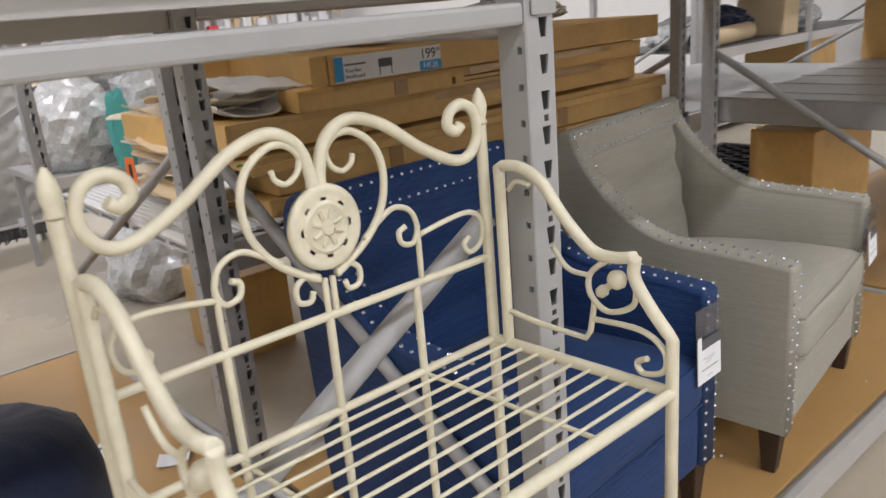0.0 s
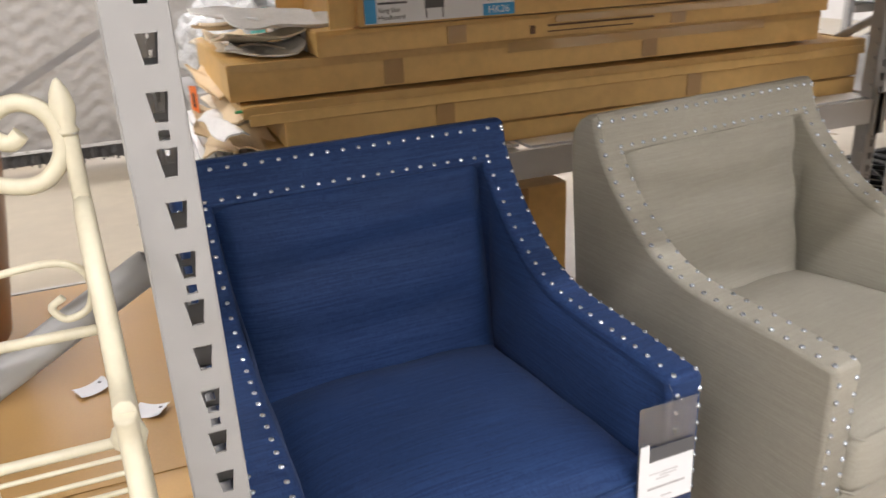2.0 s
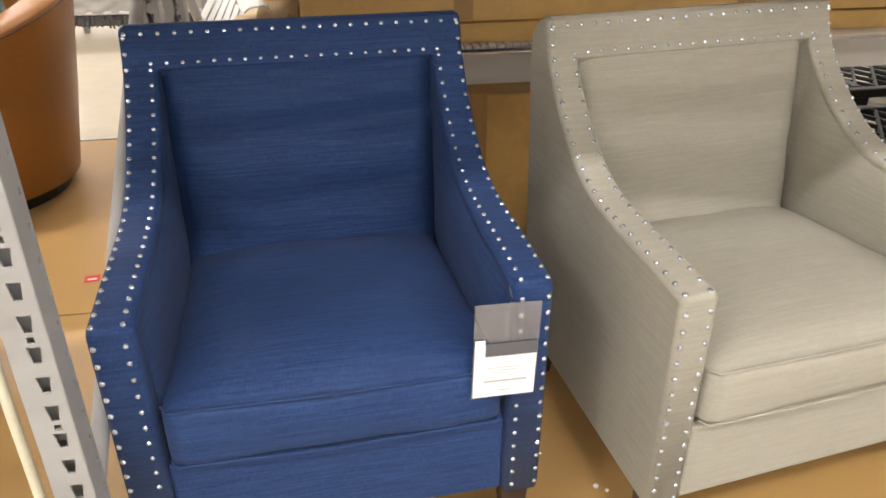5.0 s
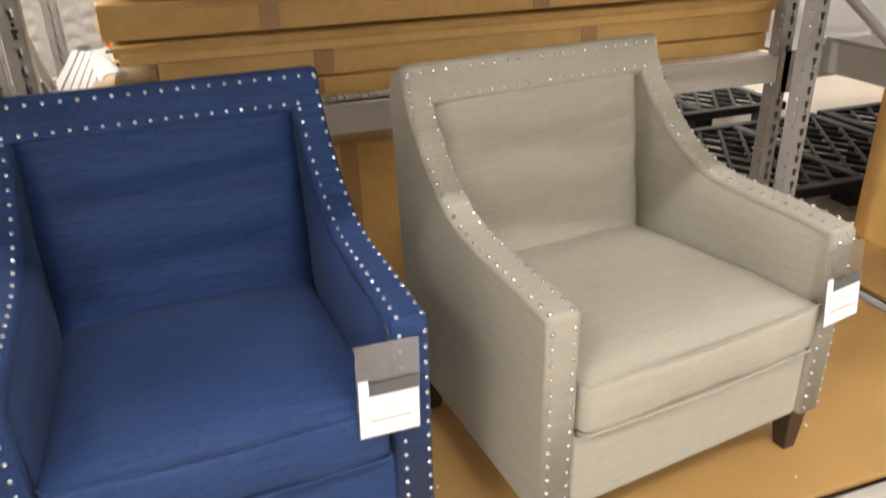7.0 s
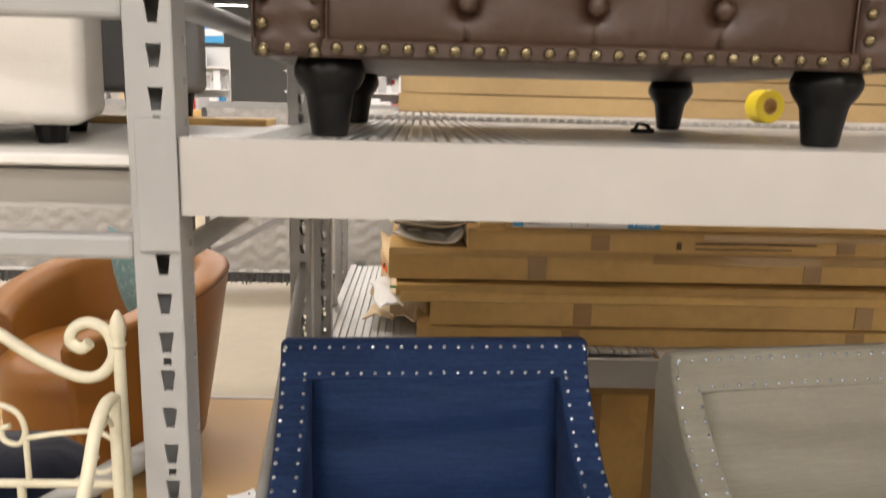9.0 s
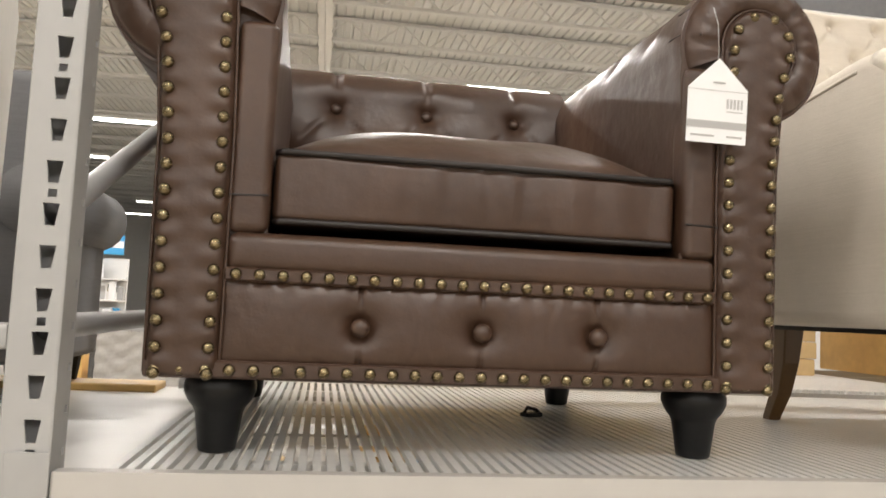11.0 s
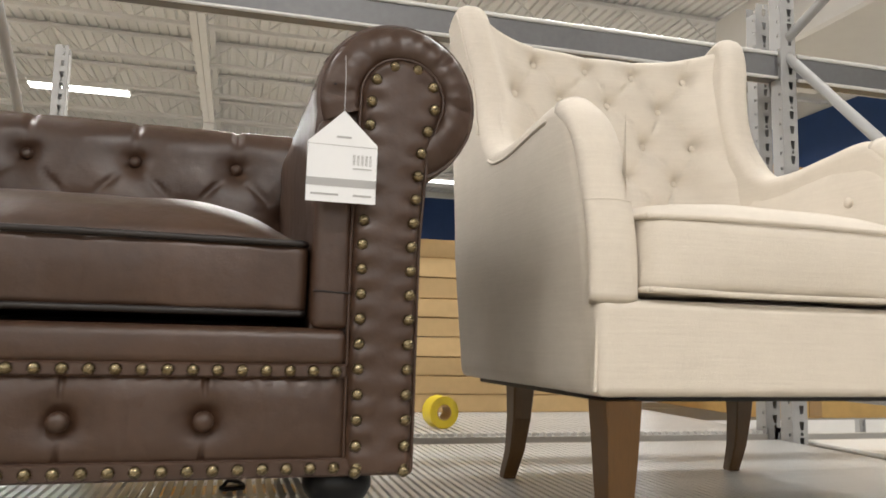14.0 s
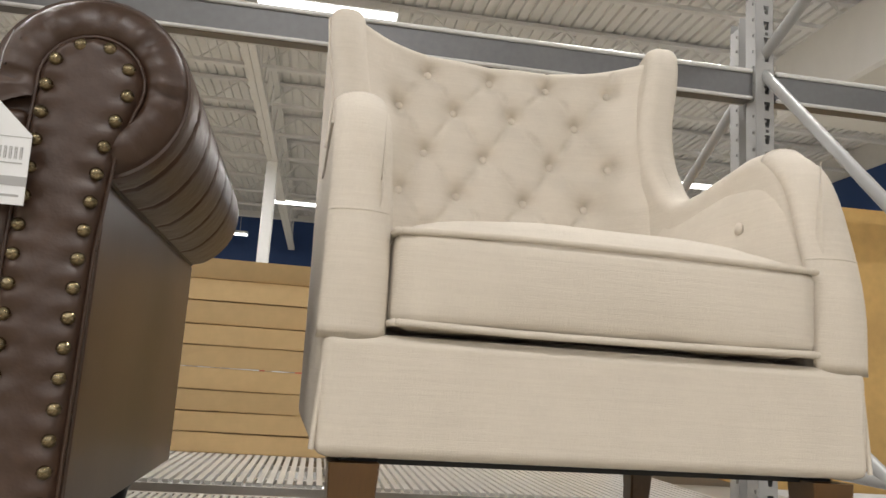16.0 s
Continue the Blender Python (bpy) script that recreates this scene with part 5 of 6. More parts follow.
# printed marks on a carton
mark = empty("carton_print", 4.62, 2.7315, 1.135, 0, "faded print on the side of a long carton", "label")
PRINTBROWN = material("faded_brown_print", (0.14, 0.075, 0.035), 0.7)
for a, b, c, d in ((-0.2, 0.2, 0.013, 0.019), (-0.2, 0.12, -0.004, 0.0), (-0.262, -0.245, -0.006, 0.02)):
    part("print_line", boxed(a, b, -0.001, 0.0, c, d), PRINTBROWN, mark)


def torn_sheet(x, y, z, w, d, rz, tilt, mat, label, seed):
    """A bent sheet of torn packing board or foam."""
    r = random.Random(seed)
    ph = [r.uniform(0, 6) for _ in range(6)]

    def f(u, v):
        px = (u - 0.5) * w + 0.05 * w * math.sin(9 * v + ph[0]) * (1 if u in (0.0, 1.0) else 0)
        py = (v - 0.5) * d + 0.03 * d * math.sin(11 * u + ph[1]) * (1 if v in (0.0, 1.0) else 0)
        pz = 0.03 * (u - 0.5) ** 2 * math.cos(ph[2]) * 4 + 0.008 * math.sin(5 * u + 7 * v + ph[3])
        return (px, py, pz)
    bm = bmesh.new()
    grid(bm, f, 10, 8)
    r2 = bmesh.ops.extrude_face_region(bm, geom=bm.faces[:])
    for v in r2["geom"]:
        if isinstance(v, bmesh.types.BMVert):
            v.co.z += 0.006
    ob = solid("torn_board", bm, mat)
    ob.matrix_basis = pose(x, y, z, tilt, tilt * 0.4, rz)
    return tagged(ob, label, "packing scrap", "torn packing scraps beside the cartons")


for i, (x, y, z, w, d, rz, tilt, mt) in enumerate(((3.405, 3.05, 0.835, 0.10, 0.36, -6, -4, CARDPALE), (3.41, 2.96, 0.925, 0.08, 0.26, 10, 6, FOAM), (3.56, 2.93, 1.126, 0.22, 0.22, -6, 5, FOAM), (3.55, 2.98, 1.158, 0.24, 0.28, 8, -5, CARDEDGE), (3.66, 3.0, 1.20, 0.26, 0.28, 12, 6, FOAM), (3.41, 3.3, 1.00, 0.07, 0.45, 3, 5, CARDPALE), (3.52, 3.25, 1.18, 0.22, 0.4, -8, -6, CARDPALE), (3.42, 3.45, 0.83, 0.12, 0.5, -4, 3, CARDPALE), (3.52, 3.36, 1.128, 0.17, 0.90, 3, -3, CARDEDGE), (3.52, 3.30, 1.095, 0.15, 0.85, -2, 3, CARDPALE), (3.50, 3.30, 1.000, 0.13, 0.80, 2, -3, FOAM), (3.49, 3.28, 0.955, 0.13, 0.80, -2, 2, CARDPALE), (3.49, 3.30, 0.905, 0.13, 0.75, 2, -2, CARDEDGE), (3.50, 3.28, 0.860, 0.13, 0.80, -1, 2, CARDPALE), (3.57, 2.98, 1.215, 0.30, 0.34, 20, 7, FOAM))):
    torn_sheet(x, y, z, w, d, rz, tilt, mt, ("torn pale cardboard flap sticking out of the cartons", "crumpled white foam sheet among the cartons")[mt is FOAM], 20 + i)
o = solid("packing_strap", boxed(3.43, 3.53, 2.742, 2.750, 0.984, 0.992, bevel=0.002), GREEN)
tagged(o, "short green plastic strap under a carton", "strap")
l2 = empty("carton_label", 3.6785, 3.20, 1.121, -90, "white printed carton label priced 149 on a carton's end", "label")
part("sheet", boxed(-0.335, 0.335, -0.0015, 0.0, 0.0, 0.060), PAPER, l2)
part("print", boxed(-0.30, -0.16, -0.0022, -0.0016, 0.022, 0.044), PAPERGREY, l2)
part("print", boxed(-0.10, 0.06, -0.0022, -0.0016, 0.012, 0.017), PAPERGREY, l2)
lettering(l2, "149", 0.23, -0.0024, 0.018, 0.042, PRINTBLACK)

# stack of flat cartons on the rear upper level
z = DECK + 0.009
for i, h in enumerate((0.072, 0.072, 0.075, 0.080, 0.078, 0.076, 0.086, 0.080, 0.078)):
    j = rnd.uniform(-0.012, 0.012)
    carton(3.44 + j, 5.62 + j, 3.312 + rnd.uniform(-0.004, 0.008), 3.9, z, z + h - 0.003, "flat brown carton in a neat stack on the upper level", STACKCARD, group="stack of flat cartons", flaps=False)
    z += h
carton(5.98, 7.1, 2.95, 3.8, 0.80 + 0.75, 2.58, "large brown carton on the upper level of the next bay", group="large cartons", flaps=True)
l3 = empty("carton_label", 6.35, 2.9435, 2.2, 0, "small white barcode label on a large carton", "label")
part("sheet", boxed(-0.03, 0.03, -0.0012, 0.0, 0, 0.09), PAPER, l3)
part("print", boxed(-0.012, 0.012, -0.002, -0.0014, 0.02, 0.07), PAPERDARK, l3)
carton(4.02, 4.55, 2.82, 3.5, 0.0, 0.60, "brown carton standing under the rear shelf", group="large cartons", flaps=True)
carton(3.62, 3.94, 3.48, 3.88, 0.0, 0.37, "small brown carton on the floor under the rear shelf", group="large cartons", flaps=False)
carton(6.05, 6.75, 2.08, 2.40, 0.114, 0.70, "brown carton standing on the platform of the next bay", group="large cartons", flaps=False)
carton(7.42, 8.05, 1.72, 2.42, 0.902, 1.49, "tall brown carton on the next bay's shelf", group="large cartons", flaps=False)

# ---- small things on the decks ----
t = empty("tape_roll", 4.62, 2.775, DECK + 0.008, 12, "yellow roll of tape standing on the deck", "tape roll")
rot = Matrix.Rotation(radians(90), 3, "X")
bm = bmesh.new()
prof = [(0.026, -0.03), (0.051, -0.03), (0.0525, -0.028), (0.0525, 0.028), (0.051, 0.03), (0.026, 0.03)]
rings = []
for r, h in prof:
    rings.append([bm.verts.new(rot @ Vector((r * math.cos(a), r * math.sin(a), h)) + Vector((0, 0, 0.0525))) for a in (2 * math.pi * k / 32 for k in range(32))])
for a, b in zip(rings, rings[1:]):
    for k in range(32):
        bm.faces.new((a[k], a[(k + 1) % 32], b[(k + 1) % 32], b[k]))
part("tape", bm, YELLOW, t, "yellow tape")
bm = bmesh.new()
rings = []
for r, h in ((0.0255, -0.031), (0.0225, -0.031), (0.0225, 0.031), (0.0255, 0.031), (0.0255, -0.031)):
    rings.append([bm.verts.new(rot @ Vector((r * math.cos(a), r * math.sin(a), h)) + Vector((0, 0, 0.0525))) for a in (2 * math.pi * k / 32 for k in range(32))])
for a, b in zip(rings, rings[1:]):
    for k in range(32):
        bm.faces.new((a[k], a[(k + 1) % 32], b[(k + 1) % 32], b[k]))
part("core", bm, CARD, t, "brown cardboard core")
t = empty("plastic_clip", 3.966, 1.857, DECK, 25, "small broken black plastic clip lying on the deck", "clip")
bm = bmesh.new()
box(bm, -0.022, 0.022, -0.012, 0.012, 0.0, 0.008, bevel=0.002)
tube(bm, [(-0.02, 0, 0.006), (-0.008, 0.004, 0.018), (0.012, 0, 0.014), (0.028, 0.006, 0.004)], 0.004, 6)
part("body", bm, BLACKPLASTIC, t)
for x, y, rz in ((2.885, 2.95, 25), (3.05, 2.73, -30)):
    g = empty("paper_tag", x, y, 0.1185, rz, "white paper price tag lying on the hardboard platform", "paper tag", "loose paper tags")
    bm = bmesh.new()
    grid(bm, lambda u, v: ((u - 0.5) * 0.10, (v - 0.5) * 0.075, 0.002 + 0.018 * (u - 0.4) ** 2 * 2), 8, 4)
    part("sheet", bm, PAPER, g)
    bm = bmesh.new()
    lathe(bm, [(0.006, 0.0075), (0.006, 0.009)], 12, (0.03, 0.015, 0))
    part("hole", bm, PRINTBLACK, g)
g = empty("red_tag", 2.838, 2.61, 0.1183, 8, "small red clearance tag lying on the hardboard platform", "paper tag", "loose paper tags")
part("sheet", boxed(-0.024, 0.024, -0.020, 0.020, 0.0, 0.0015), RED, g)
part("print", boxed(-0.014, 0.014, -0.010, -0.002, 0.0017, 0.0022), PAPER, g)

for x, y, r in ((4.145, 1.50, 0.007), (4.165, 1.485, 0.005), (4.86, 1.355, 0.004), (4.05, 1.62, 0.004), (5.02, 1.50, 0.005)):
    bm = bmesh.new()
    bmesh.ops.create_icosphere(bm, subdivisions=1, radius=r)
    for v in bm.verts:
        v.co.z = max(v.co.z * 0.7, -r * 0.5) + r * 0.5
        v.co.x *= 1.0 + 40 * v.co.y
    ob = solid("foam_crumb", bm, FOAM)
    ob.location = (x, y, PLATFORM)
    tagged(ob, "tiny white foam crumb on the hardboard platform", "crumb", "crumbs on the platform")

# ---- cream iron baker's stand in the aisle ----
def iron_stand():
    XR, XL, YB, YF, SH = 3.118, 2.540, 1.305, 1.002, 0.918
    cx = (XR + XL) / 2
    t = empty("iron_stand", cx, (YB + YF) / 2, 0, 0, "cream painted wrought-iron plant stand with scrolls and slatted shelves", "plant stand")
    dx, dy = -cx, -(YB + YF) / 2
    L = lambda p: (p[0] + dx + 0.066 * (YB - p[1]), p[1] + dy, p[2])

    def bar(name, pts, r, label="", seg=8):
        bm = bmesh.new()
        tube(bm, [L(p) for p in pts], r, seg)
        return part(name, bm, IRON, t, label, smooth=True)

    for x in (XR, XL):
        bar("back_post", [(x, YB, 0.116), (x, YB, 1.255)], 0.0085)
        bm = bmesh.new()
        lathe(bm, [(0.0085, 0.0), (0.0108, 0.004), (0.0080, 0.009), (0.0105, 0.018), (0.0112, 0.027), (0.0085, 0.040), (0.0035, 0.050), (0.001, 0.052)], 14, L((x, YB, 1.252)))
        part("finial", bm, IRON, t, "turned finial", smooth=True)
        side = curve_points([(x, YB - 0.03, 1.194), (x, YB - 0.066, 1.196), (x, YB - 0.104, 1.178), (x, YB - 0.139, 1.135), (x, YB - 0.183, 1.094), (x, YB - 0.217, 1.088), (x, YB - 0.250, 1.094)], 5)
        bar("arm", [(x, YB - 0.03, SH)] + side, 0.0085)
        bar("arm_front", curve_points([(x, YB - 0.250, 1.094), (x, YB - 0.249, 1.066), (x, YB - 0.270, 1.032), (x, YF, 0.992)], 5) + [Vector((x, YF, 0.0))], 0.0085)
        # scroll work under the arm
        bar("scroll", curve_points([(x, YB - 0.210, 1.084), (x, YB - 0.182, 1.060), (x, YB - 0.181, 1.030), (x, YB - 0.208, 1.010), (x, YB - 0.246, 1.026), (x, YB - 0.252, 1.056)], 5), 0.0042)
        bar("scroll", curve_points([(x, YB - 0.12, 1.088), (x, YB - 0.145, 1.060), (x, YB - 0.182, 1.056)], 5), 0.0038)
        bar("scroll", curve_points([(x, YB - 0.035, 0.972), (x, YB - 0.09, 0.965), (x, YB - 0.172, 0.962)], 4) + curve_points([(x, YB - 0.180, 0.975), (x, YB - 0.187, 1.018)], 2), 0.0042)
        bar("scroll", curve_points([(x, YB - 0.186, 0.994), (x, YB - 0.257, 0.995), (x, YB - 0.291, 0.975), (x, YB - 0.291, 0.945), (x, YB - 0.262, 0.934), (x, YB - 0.252, 0.947), (x, YB - 0.268, 0.957)], 5), 0.0042)
        bar("scroll", curve_points([(x, YB - 0.045, 1.160), (x, YB - 0.060, 1.174), (x, YB - 0.085, 1.172)], 5), 0.0036)
        bm = bmesh.new()
        m = Matrix.Rotation(radians(48), 3, "X")
        lathe(bm, [(0.003, -0.030), (0.008, -0.024), (0.0085, -0.016), (0.005, -0.010), (0.005, 0.000), (0.012, 0.006), (0.014, 0.014), (0.010, 0.022), (0.003, 0.026)], 10, L((x, YB - 0.214, 1.050)), m)
        part("leaf", bm, IRON, t, "cast leaf bud", smooth=True)
        bar("side_rail", [(x, YB, SH), (x, YF, SH)], 0.0085)
        bar("side_rail", [(x, YB, 0.30), (x, YF, 0.30)], 0.0075)
    for z in (SH, 1.053, 0.30):
        bar("back_rail", [(XL, YB, z), (XR, YB, z)], 0.0062)
    for z in (SH, 0.30):
        bar("front_rail", [(XL, YF, z), (XR, YF, z)], 0.0085)
        n = 9
        for i in range(n):
            y = YF + (YB - YF) * (i + 1) / (n + 1)
            bar("shelf_wire", [(XL, y, z), (XR, y, z)], 0.0027, seg=6)
        if z == SH:
            for x in (XL + 0.14, XR - 0.14):
                bar("shelf_support", [(x, YB, z - 0.007), (x, YF, z - 0.007)], 0.0034, seg=6)
    for k in range(1, 4):
        x = XL + (XR - XL) * k / 4
        bar("back_bar", [(x, YB, 0.30), (x, YB, 1.053)], 0.006)
    # scrolled crest, the two halves alike
    for s in (-1, 1):
        f = lambda px, z: (cx + 0.006 + s * px, YB, z)
        crest = curve_points([f(0.006, 1.215), f(0.007, 1.240), f(0.021, 1.277), f(0.058, 1.295), f(0.110, 1.279), f(0.170, 1.238), f(0.225, 1.211), f(0.257, 1.213), f(0.276, 1.240), f(0.270, 1.272), f(0.248, 1.286), f(0.226, 1.278), f(0.220, 1.260), f(0.234, 1.250), f(0.245, 1.258)], 6)
        bar("crest", crest, 0.0082)
        loop = curve_points([f(0.012, 1.252), f(0.028, 1.275), f(0.055, 1.281), f(0.088, 1.260), f(0.102, 1.225), f(0.096, 1.180), f(0.070, 1.142), f(0.034, 1.116), f(0.012, 1.104)], 6)
        bar("crest_loop", loop, 0.0052)
        bar("scroll", curve_points([f(0.018, 1.262), f(0.024, 1.243), f(0.040, 1.233), f(0.054, 1.240), f(0.058, 1.252)], 5), 0.0038)
        bar("scroll", curve_points([f(0.060, 1.138), f(0.085, 1.155), f(0.113, 1.168), f(0.140, 1.158), f(0.150, 1.132), f(0.141, 1.112), f(0.122, 1.116), f(0.118, 1.132), f(0.130, 1.138)], 5), 0.0040)
        bar("scroll", [f(0.150, 1.135), f(0.150, 1.056)], 0.0042)
        bar("scroll", curve_points([f(0.150, 1.120), f(0.200, 1.128), f(0.248, 1.130), f(0.272, 1.112), f(0.268, 1.080), f(0.246, 1.070), f(0.234, 1.084), f(0.246, 1.094)], 5), 0.0040)
        bar("scroll", curve_points([f(0.012, 1.108), f(0.030, 1.114), f(0.047, 1.104), f(0.046, 1.084), f(0.030, 1.080), f(0.024, 1.092)], 5), 0.0040)
        bar("scroll", [f(0.006, 1.104), f(0.006, 1.056)], 0.0042)
    # pierced medallion: a rim, a flower and eight narrow bridges between them
    mm = Matrix.Rotation(radians(90), 3, "X") @ Matrix.Diagonal((0.84, 0.88, 1))
    hub = L((cx + 0.008, YB - 0.004, 1.170))
    med = part("medallion", lathe(bmesh.new(), [(0.044, 0.004), (0.052, 0.0065), (0.059, 0.006), (0.062, 0.002), (0.062, -0.004), (0.044, -0.005), (0.044, 0.004)], 40, hub, mm), IRON, t, "pierced oval rosette", smooth=True)
    bm = bmesh.new()
    lathe(bm, [(0.0395, -0.004), (0.0395, 0.004), (0.034, 0.007), (0.026, 0.0045), (0.012, 0.006), (0.009, 0.0095), (0.002, 0.010)], 32, hub, mm)
    for k in range(8):
        a0 = 2 * math.pi * (k + 0.18) / 8
        a1 = 2 * math.pi * (k + 0.82) / 8
        loop = []
        for rad, aa in ((0.0385, a0 + 0.02), (0.0455, a0 - 0.06), (0.0455, (a0 + a1) / 2), (0.0455, a1 + 0.06), (0.0385, a1 - 0.02), (0.0385, (a0 + a1) / 2)):
            loop.append((rad * math.cos(aa), rad * math.sin(aa)))
        lo = [bm.verts.new(mm @ Vector((p, q, -0.0035)) + Vector(hub)) for p, q in loop]
        hi = [bm.verts.new(mm @ Vector((p, q, 0.0045)) + Vector(hub)) for p, q in loop]
        bm.faces.new(lo[::-1])
        bm.faces.new(hi)
        for i in range(6):
            bm.faces.new((lo[i], lo[(i + 1) % 6], hi[(i + 1) % 6], hi[i]))
        am = 2 * math.pi * (k + 0.5) / 8
        tube(bm, [mm @ Vector((0.012 * math.cos(am), 0.012 * math.sin(am), 0.006)) + Vector(hub), mm @ Vector((0.027 * math.cos(am), 0.027 * math.sin(am), 0.0065)) + Vector(hub)], 0.003, 6)
    part("rosette", bm, IRON, med)
    return t


iron_stand()

# ---- barrel chair, pillow and plush stool on the rear platform ----
def barrel_chair(x, y, rz):
    t = empty("barrel_chair", x, y, PLATFORM, rz, "caramel leather barrel chair standing on the hardboard platform", "armchair")
    R, TH = 0.38, 0.11
    bm = bmesh.new()
    n = 72
    rings = []
    for i in range(n + 1):
        a = radians(54 - 140 + 280 * i / n)
        k = abs(2 * i / n - 1)
        top = 0.79 - 0.20 * max(0.0, (k - 0.3) / 0.7) ** 1.5
        sec = [(R - 0.03, 0.045), (R, 0.06), (R + 0.06, 0.40), (R + 0.115, top - 0.035), (R + 0.112, top - 0.012), (R + 0.09, top), (R + 0.02, top + 0.004), (R - 0.01, top - 0.02), (R - 0.03, top - 0.07), (R - 0.07, 0.30)]
        rings.append([bm.verts.new((r * math.cos(a), r * math.sin(a), z)) for r, z in sec])
    for a, b in zip(rings, rings[1:]):
        for j in range(len(a) - 1):
            bm.faces.new((a[j], a[j + 1], b[j + 1], b[j]))
    bm.faces.new(rings[0]); bm.faces.new(rings[-1][::-1])
    part("shell", bm, TANLEATHER, t, smooth=True)
    bm = bmesh.new()
    lathe(bm, [(0.02, 0.06), (R - 0.03, 0.06), (R - 0.015, 0.10), (R - 0.01, 0.36), (R - 0.02, 0.43), (R - 0.07, 0.465), (0.15, 0.485), (0.01, 0.49)], 48, (-0.03, -0.02, 0))
    part("seat", bm, TANLEATHER, t, "thick round leather seat", smooth=True)
    bm = bmesh.new()
    lathe(bm, [(0.30, 0.0), (0.335, 0.0), (0.335, 0.055), (0.02, 0.06)], 40)
    part("plinth", bm, BLACKPLASTIC, t, "black base ring")
    bm = bmesh.new()
    line = []
    for i in range(8, 65):
        k = abs(2 * i / 72 - 1)
        aa = radians(54 - 140 + 280 * i / 72)
        line.append(((R + 0.116) * math.cos(aa), (R + 0.116) * math.sin(aa), 0.79 - 0.20 * max(0.0, (k - 0.3) / 0.7) ** 1.5 - 0.03))
    tube(bm, line, 0.0025, 5)
    part("seam", bm, LEATHERWELT, t)
    return t


barrel_chair(2.235, 3.42, 0)


def pillow(x, y, z, w, rx, rz, mat, label, cat="pillow"):
    ob = empty(cat, x, y, z, 0, label, cat)
    ob.matrix_basis = pose(x, y, z, rx, 0, rz)

    def f(sgn):
        def g(u, v):
            a, b = 2 * u - 1, 2 * v - 1
            pinch = 1 - 0.06 * (1 - abs(a)) * abs(b) - 0.06 * (1 - abs(b)) * abs(a)
            th = 0.075 * ((1 - a ** 2) * (1 - b ** 2)) ** 0.5 * sgn
            return (a * w / 2 * pinch, th + 0.004 * noise.noise(Vector((a * 3, b * 3, sgn))), (b * pinch + 1) * w / 2)
        return g
    bm = bmesh.new()
    grid(bm, f(1), 20, 20)
    grid(bm, f(-1), 20, 20)
    bmesh.ops.remove_doubles(bm, verts=bm.verts[:], dist=0.0005)
    part("cover", bm, mat, ob, smooth=True)
    return ob


pillow(2.395, 3.54, PLATFORM + 0.455, 0.46, 12, -48, TEAL, "teal patterned cushion leaning in the barrel chair")
t = empty("plush_stool", 2.50, 2.12, PLATFORM, 0, "round navy plush stool on the hardboard platform", "stool")
bm = bmesh.new()
lathe(bm, [(0.02, 0.02), (0.17, 0.02), (0.20, 0.10), (0.215, 0.30), (0.21, 0.46), (0.19, 0.545), (0.13, 0.59), (0.02, 0.60)], 40)
for v in bm.verts:
    v.co += v.co.normalized() * 0.008 * noise.noise(v.co * 30)
part("body", bm, NAVYPLUSH, t, smooth=True)
part("base", boxed(-0.1, 0.1, -0.1, 0.1, 0.0, 0.03), BLACKPLASTIC, t)

# ---- seats on the upper board of the neighbouring bay ----
t = empty("white_chair", 2.749, 1.60, 1.512, 19, "white linen chair seen from its side on the upper board", "armchair")
bm = bmesh.new()
box(bm, -0.23, 0.232, -0.25, 0.27, 0.028, 0.80, bevel=0.022, seg=4)
for v in bm.verts:
    v.co.x -= (0.80 - v.co.z) * 0.012 * (1 if v.co.x > 0 else 0)
part("body", bm, WHITECLOTH, t, smooth=True)
for x in (-0.18, 0.17):
    for y in (-0.19, 0.21):
        part("foot", lathe(bmesh.new(), [(0.02, 0.0), (0.026, 0.035)], 12, (x, y, 0)), BLACKWOOD, t)
t = empty("grey_chair", 2.575, 2.15, 1.512, 0, "charcoal linen armchair with rolled arm on the upper board", "armchair")
bm = bmesh.new()
box(bm, -0.40, 0.375, -0.16, 0.28, 0.08, 0.44, bevel=0.02, seg=2)
part("body", bm, CHARCLOTH, t, smooth=True)
bm = bmesh.new()
tube(bm, [(0.345, -0.17, 0.425), (0.345, 0.28, 0.425)], 0.078, 20)
bmesh.ops.bevel(bm, geom=[e for e in bm.edges if len(e.link_faces) == 2 and e.calc_face_angle(0) > 1.2], offset=0.02, segments=3, affect="EDGES")
part("arm_roll", bm, CHARCLOTH, t, smooth=True)
part("backrest", boxed(-0.36, 0.27, 0.10, 0.28, 0.42, 0.78, bevel=0.04, seg=3), CHARCLOTH, t, smooth=True)
for x in (-0.32, 0.32):
    for y in (-0.1, 0.24):
        part("foot", lathe(bmesh.new(), [(0.018, 0.0), (0.03, 0.09)], 12, (x, y, 0)), BLACKWOOD, t)

